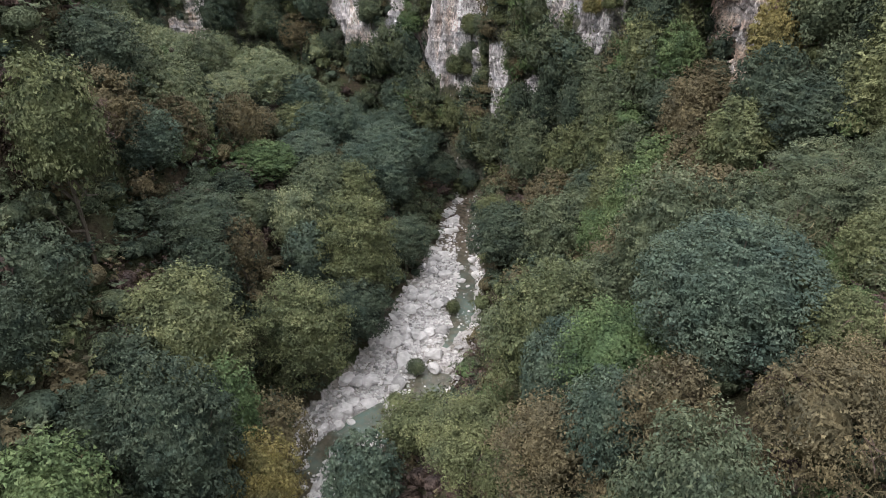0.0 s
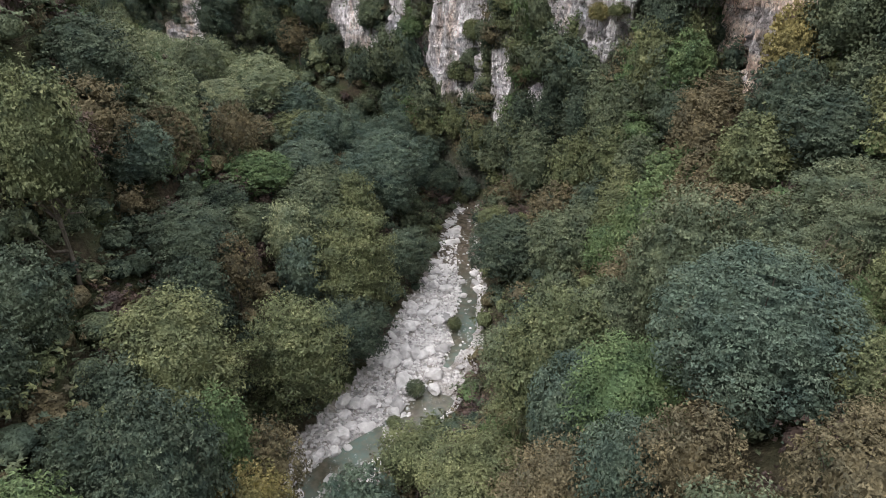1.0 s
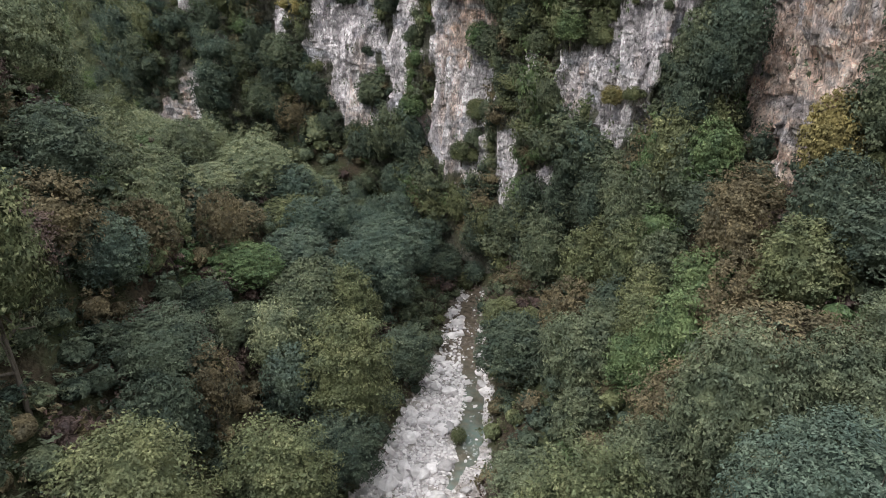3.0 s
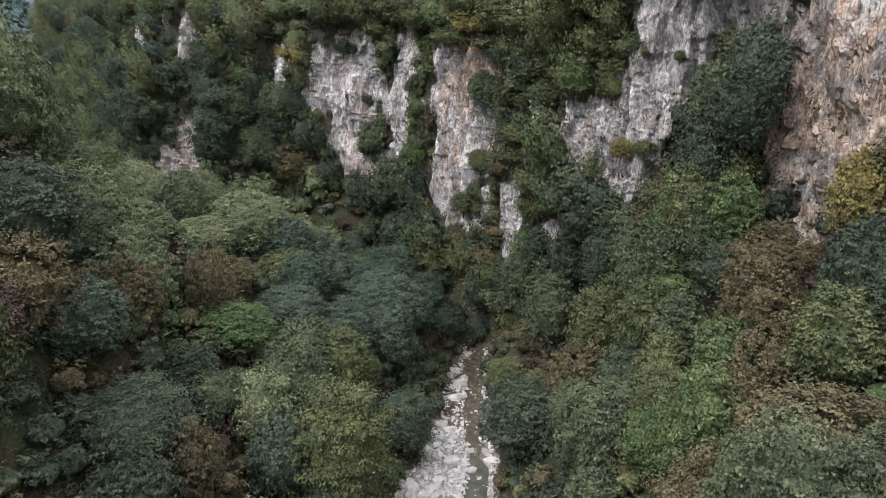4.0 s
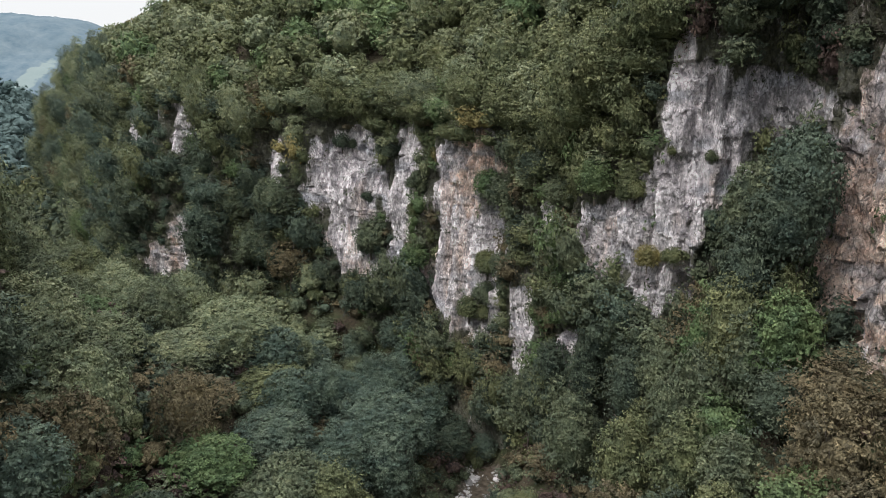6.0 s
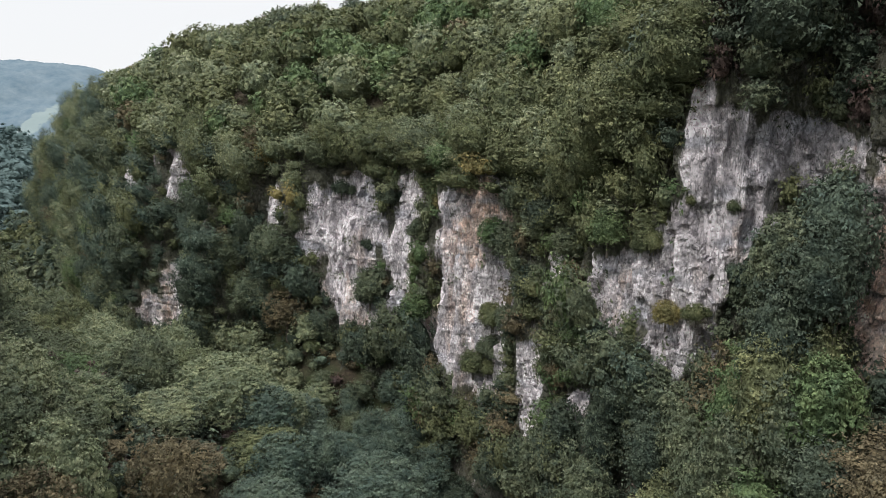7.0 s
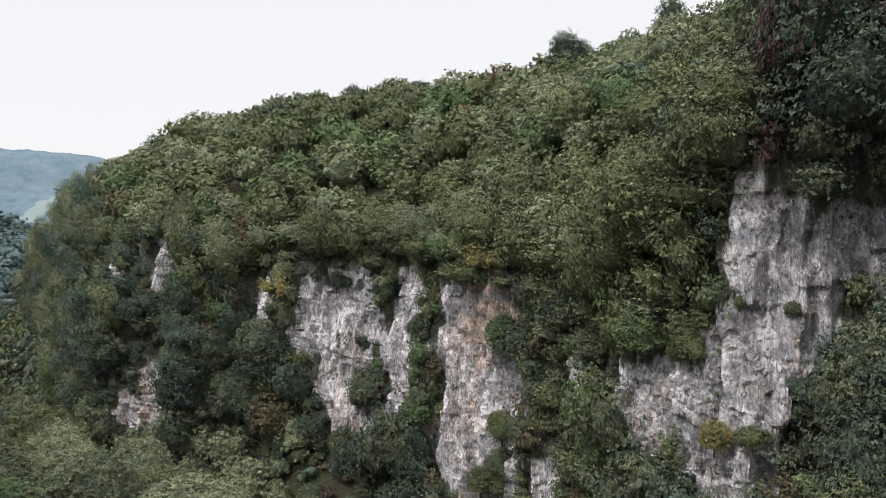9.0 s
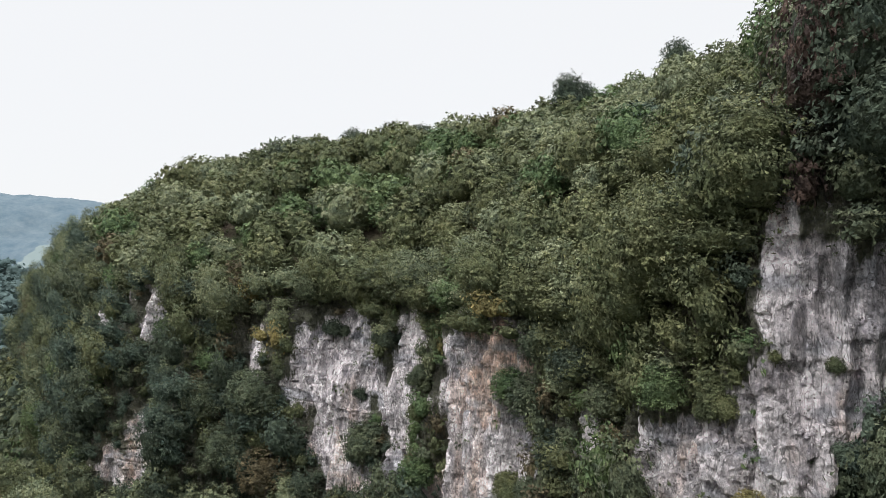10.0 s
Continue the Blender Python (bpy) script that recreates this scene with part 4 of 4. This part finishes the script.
lip = np.repeat(np.flatnonzero((face_run > 150) & (face_run < 340))[::8], 3)          # a fringe along the top edge
lip_v = NV_FACE + rng.integers(-16, 10, len(lip))
i, pos = np.r_[i, lip], np.vstack([pos, CLIFF_XYZ[lip, lip_v]])
tuft, soft_edge = np.r_[tuft, np.zeros(len(lip), bool)], np.r_[soft_edge, np.zeros(len(lip), bool)]
high_up = (pos[:, 2] > 56) & (face_run[i] < 147)
sp = choose(pos[:, 0], pos[:, 1] + pos[:, 2], [1.0, 1.0, 0.25, 0.8, 0.35, 0.03, 0.6], 271)
# shrubs low in the recess: its shade is put into darker leaf colours
shaded_recess = (face_run[i] > 205) & (face_run[i] < 312) & (pos[:, 2] < np.where(face_run[i] < 236, 22, 33)) & (rng.random(len(i)) < 0.45)
upper = (pos[:, 2] > TOP[i] - 15 + 5 * rng.random(len(i))) & (face_run[i] > 147) & (face_run[i] < 285)
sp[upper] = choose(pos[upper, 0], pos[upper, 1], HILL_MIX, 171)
# far end of the wall: haze put in as pale and bluish leaves
outer = (face_run[i] > 258) & (rng.random(len(i)) < 0.75)
sp[outer] = rng.choice([OLIVE, PALE, MID, RUST, BLUE], outer.sum(), p=[0.20, 0.32, 0.16, 0.03, 0.29])
sp[shaded_recess] = np.where(rng.random(shaded_recess.sum()) < 0.5, DARK, BLUE)
sp[tuft] = rng.choice([OLIVE, MID, FRESH], tuft.sum())
# the overhang's shade again, as dark and brown leaf colours
sp[high_up] = rng.choice([DARK, BROWN, MID, OLIVE], high_up.sum(), p=[0.56, 0.28, 0.1, 0.06])
size = (0.33 + 0.62 * rng.random(len(i)) ** 2) * np.where(upper, 1.3, 1.0) * np.where(high_up, 1.45, 1.0) * np.where(face_run[i] > 330, 1.35, 1.0)
size = np.where(soft_edge, np.minimum(size, 0.36 + 0.2 * rng.random(len(i))), size)          # low growth round the bare rock
lean, tall = -INTO[i] * np.where(soft_edge, 0.1, 0.3)[:, None], rng.uniform(0.9, 2.1, len(i)) * np.where(pos[:, 2] > TOP[i] - 4, 0.6, 1.0)
for a, forms in ((~tuft & (size < 0.62), lod(380, 9, 0.64, core=0.62, flat=0.75, high=8.0, n=14, reach=0.5, fuzz=0.28, front=0.5, rough=0.3)), (~tuft & (size >= 0.62) & (size < 1.0), lod(850, 13, 0.46, core=0.64, flat=0.7, high=8.0, n=14, reach=0.4, fuzz=0.26, front=0.5, rough=0.3)),
                 (~tuft & (size >= 1.0), lod(2100, 24, 0.29, core=0.66, flat=0.7, high=8.0, n=8, reach=0.35, fuzz=0.24, front=0.4, rough=0.26))):
    woods("cliff_shrubs", "green and olive shrubs that cling to the rock ledges", forms, pos[a, 0], pos[a, 1], pos[a, 2] - 1.4, size[a], tall[a], sp[a], lean=lean[a], category="shrubs", facing=np.arctan2(-INTO[i[a], 1], -INTO[i[a], 0]) + math.pi / 2)
a = tuft
woods("rock_tufts", "small green and olive tufts in the cracks of the bare rock", lod(60, 5, 1.5, core=0, flat=0.9, high=5.0, wide=0.3), pos[a, 0], pos[a, 1], pos[a, 2] - 0.3, 0.12 + 0.2 * rng.random(a.sum()), tall[a], sp[a], lean=lean[a], category="shrubs")

# single bushes that stand out on the bare wall: distance along it, height, radius, look
WALL_BUSHES = [
    (208.1, 23.3, 2.8, FRESH), (224.6, 24.1, 3.7, MID), (211.0, 37.3, 1.9, MID), (210.2, 31.7, 1.5, OLIVE), (178.6, 33.5, 2.9, DARK), (188.3, 26.4, 2.1, OLIVE), (181.8, 28.1, 1.7, MID),
    (150.1, 36.9, 1.4, YELLOW), (147.2, 37.7, 1.1, OLIVE), (158.0, 30.4, 1.7, MID), (158.4, 28.0, 1.5, FRESH), (162.0, 27.6, 1.9, DARK), (171.4, 30.9, 2.1, OLIVE), (167.4, 28.3, 2.0, MID),
    (229.3, 13.1, 2.7, OLIVE), (226.4, 32.1, 1.1, DARK), (234.7, 42.6, 1.8, DARK), (221.8, 42.0, 1.9, DARK), (148.7, 48.7, 0.6, OLIVE), (144.7, 48.4, 0.7, OLIVE), (143.3, 41.7, 1.3, BLUE),
    (190.4, 18.4, 2.1, OLIVE), (188.3, 21.4, 1.9, MID), (184.0, 38.6, 2.8, MID), (187.6, 39.8, 2.4, FRESH), (182.5, 45.8, 3.1, MID), (159.8, 44.4, 2.5, FRESH), (154.4, 44.1, 2.0, OLIVE),
    (171.7, 40.6, 2.6, MID), (176.4, 44.2, 3.0, DARK), (247.0, 30.7, 4.6, MID), (255.2, 19.8, 5.6, MID), (259.9, 29.3, 4.9, MID), (275.4, 38.6, 4.6, DARK), (245.2, 16.9, 5.0, RUST)]
BESIDE = [(along + side * r * rng.uniform(0.6, 0.95), mid + r * rng.uniform(-0.5, 0.45), r * rng.uniform(0.5, 0.75), look_no)
          for along, mid, r, look_no in WALL_BUSHES if 1.0 < r < 2.2 for side in (-1, 1)]
for along, mid, r, look_no in WALL_BUSHES + BESIDE:
    k = int(np.argmin(np.abs(face_run - along)))
    spot = CLIFF_XYZ[k, int(np.argmin(np.abs(CLIFF_XYZ[k, :NV_FACE, 2] - mid)))]
    form = int(rng.integers(2))
    plant_tree(spot[0] - INTO[k, 0] * 0.45 * r, spot[1] - INTO[k, 1] * 0.45 * r, spot[2] - 1.25 * r, look_no, form, 1.05 * r / 4, 2.3 * r / (FORM_HIGH[form] * 1.05 * r / 4), "rooted in the cliff", "shrub", "shrubs of the cliff")

# ---- stones of the stream ----
STONES = []
for k in range(10):
    bm = bmesh.new()
    bmesh.ops.create_icosphere(bm, subdivisions=2, radius=0.5)
    for p in bm.verts:
        q = p.co.normalized()
        n = noise.noise(q * 1.6 + Vector((k * 7.1, 0, 0))) * 0.22 + noise.noise(q * 4.0 + Vector((0, k * 3.3, 0))) * 0.07
        p.co = Vector((q.x, q.y * 0.85, q.z * 0.62)) * (0.5 + n)
    me = bpy.data.meshes.new("stone")
    bm.to_mesh(me)
    bm.free()
    me.materials.append(STONE)
    STONES.append(me)


def bed_spots(n, lo, hi, wet):
    s = rng.uniform(lo, hi, n)
    t = rng.uniform(-1, 1, n) * 1.02
    k = np.clip((s / 1.5).astype(int), 0, len(stream) - 1)
    in_water = np.abs(t - lane[k]) < half[k] / HALF(stream_s[k])
    ok = ~in_water | (rng.random(n) < wet)
    s, t, k = s[ok], t[ok], k[ok]
    p = stream[k] + side[k] * (t * HALF(stream_s[k]))[:, None] + stream_dir[k] * (s - stream_s[k])[:, None]
    return p[:, 0], p[:, 1]


x, y = bed_spots(520, MARK_Y[2] - 6, MARK_Y[7] + 1, 0.3)
keep = (y < 98) | (rng.random(len(x)) < 0.35)
x, y = x[keep], y[keep]
z = height(x, y)
for k in range(min(290, len(x))):
    size = 0.5 + 1.7 * rng.random() ** 2.6
    boulder = new("boulder", STONES[k % 10])
    boulder.matrix_basis = pose(x[k], y[k], z[k] + 0.12 * size, rng.uniform(-20, 20), rng.uniform(-20, 20), rng.uniform(0, 360)) @ Matrix.Diagonal((size * rng.uniform(0.8, 1.4), size, size * rng.uniform(0.7, 1.2), 1))
    tagged(boulder, ("large" if size > 1.2 else "small") + " pale grey limestone boulder lying in the stream bed", "boulder", "boulders of the stream")
x, y = bed_spots(11000, MARK_Y[1], MARK_Y[7] + 4, 0.06)
keep = (y < 100) | (rng.random(len(x)) < 0.3)
x, y = x[keep], y[keep]
z = height(x, y)
vs, fs = [], []
for k in range(len(x)):
    size = 0.09 + 0.24 * rng.random() ** 2
    shape = ICO_V * np.array([1.2, 0.9, 0.65]) * (1 + 0.2 * rng.normal(0, 1, (12, 1))) * size
    a = rng.uniform(0, 6.28)
    vs.append(np.stack([shape[:, 0] * math.cos(a) - shape[:, 1] * math.sin(a) + x[k], shape[:, 0] * math.sin(a) + shape[:, 1] * math.cos(a) + y[k], shape[:, 2] + z[k] + 0.05], 1))
    fs.append(ICO_F + 12 * k)
tagged(new("cobbles", build_mesh("cobbles", np.vstack(vs), np.vstack(fs), [STONE])), "pale grey cobbles strewn over the stream bed", "cobbles", kind="stuff")

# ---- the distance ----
# the blue of distance haze is mixed into these base colours
m = Nodes("hazy_far_woods")
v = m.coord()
HAZY_WOODS = m.finish(m.ramp(m.noise(v, 0.05, 6.0, 0.7), (0.3, (0.080, 0.122, 0.122)), (0.7, (0.136, 0.184, 0.174))), 0.9, 0.1)
m = Nodes("hazy_far_mountain")
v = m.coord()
haze_col = m.ramp(m.noise(v, 0.025, 9.0, 0.8), (0.35, (0.08, 0.122, 0.155)), (0.65, (0.15, 0.19, 0.215)))
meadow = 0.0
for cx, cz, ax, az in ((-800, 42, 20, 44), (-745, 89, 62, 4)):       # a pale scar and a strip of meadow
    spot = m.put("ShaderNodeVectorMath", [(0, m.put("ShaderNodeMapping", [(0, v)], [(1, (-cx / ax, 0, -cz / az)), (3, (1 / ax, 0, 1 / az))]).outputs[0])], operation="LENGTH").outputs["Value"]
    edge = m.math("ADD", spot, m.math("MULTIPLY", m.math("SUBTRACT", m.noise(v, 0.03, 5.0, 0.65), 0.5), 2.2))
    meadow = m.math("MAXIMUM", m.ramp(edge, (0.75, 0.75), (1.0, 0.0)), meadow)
HAZY_MOUNTAIN = m.finish(m.mix(meadow, haze_col, (0.21, 0.255, 0.245)), 0.95, 0.05)


def ridge(name, x0, x1, y0, y1, step, shape, mat, label):
    X, Y = np.meshgrid(np.arange(x0, x1, step), np.arange(y0, y1, step), indexing="ij")
    Z = shape(X, Y)
    ob = new(name, build_mesh(name, np.stack([X, Y, Z], -1).reshape(-1, 3), grid_faces(*X.shape), [mat], smooth=True))
    return tagged(ob, label, "mountain", kind="structure")


def mid_hill(X, Y):
    far, across = np.hypot(X, Y - 50), X + 0.637 * (Y - 50)
    h = -38 + 0.27 * np.clip(far - 345, 0, 270) - 0.25 * np.maximum(far - 620, 0) - 0.9 * np.maximum(across, 0) - 0.12 * np.minimum(across, 0)
    return h + 6 * fractal(X / 70, Y / 70, 0, 3, 5) + 5.0 * np.abs(vnoise(X / 7, Y / 7, 0, 8)) + 2 * vnoise(X / 4, Y / 4, 0, 9)


def high_hill(X, Y):
    h = 185 - 0.19 * (X + 1050) - 0.0011 * (Y - 1700) ** 2
    return h + 22 * fractal(X / 300, Y / 300, 0, 3, 15) + 4 * vnoise(X / 14, Y / 14, 0, 18)


ridge("backdrop_hill", -900, -160, 330, 900, 4, mid_hill, HAZY_WOODS, "wooded hill across the valley, coloured bluish green for haze")
ridge("backdrop_mountain", -2400, 500, 1180, 2000, 12, high_hill, HAZY_MOUNTAIN, "distant wooded mountain with pale meadows, coloured blue for haze")
x, y = jittered(-560, -180, 380, 720, 8.5)
across = x + 0.637 * (y - 50)
keep = (across > -110) & (across < 60) & (mid_hill(x, y) > -12)
x, y = x[keep], y[keep]
# these crowns take the haze-tinted colour of their hill
woods("far_woodland", "distant woodland on the hill across the valley, coloured bluish green for haze", lod(120, 10, 1.4, core=0.7, rough=0.15), x, y, mid_hill(x, y) - 2, rng.uniform(1.2, 1.9, len(x)), rng.uniform(0.8, 1.2, len(x)), np.zeros(len(x)), mats=[HAZY_WOODS])
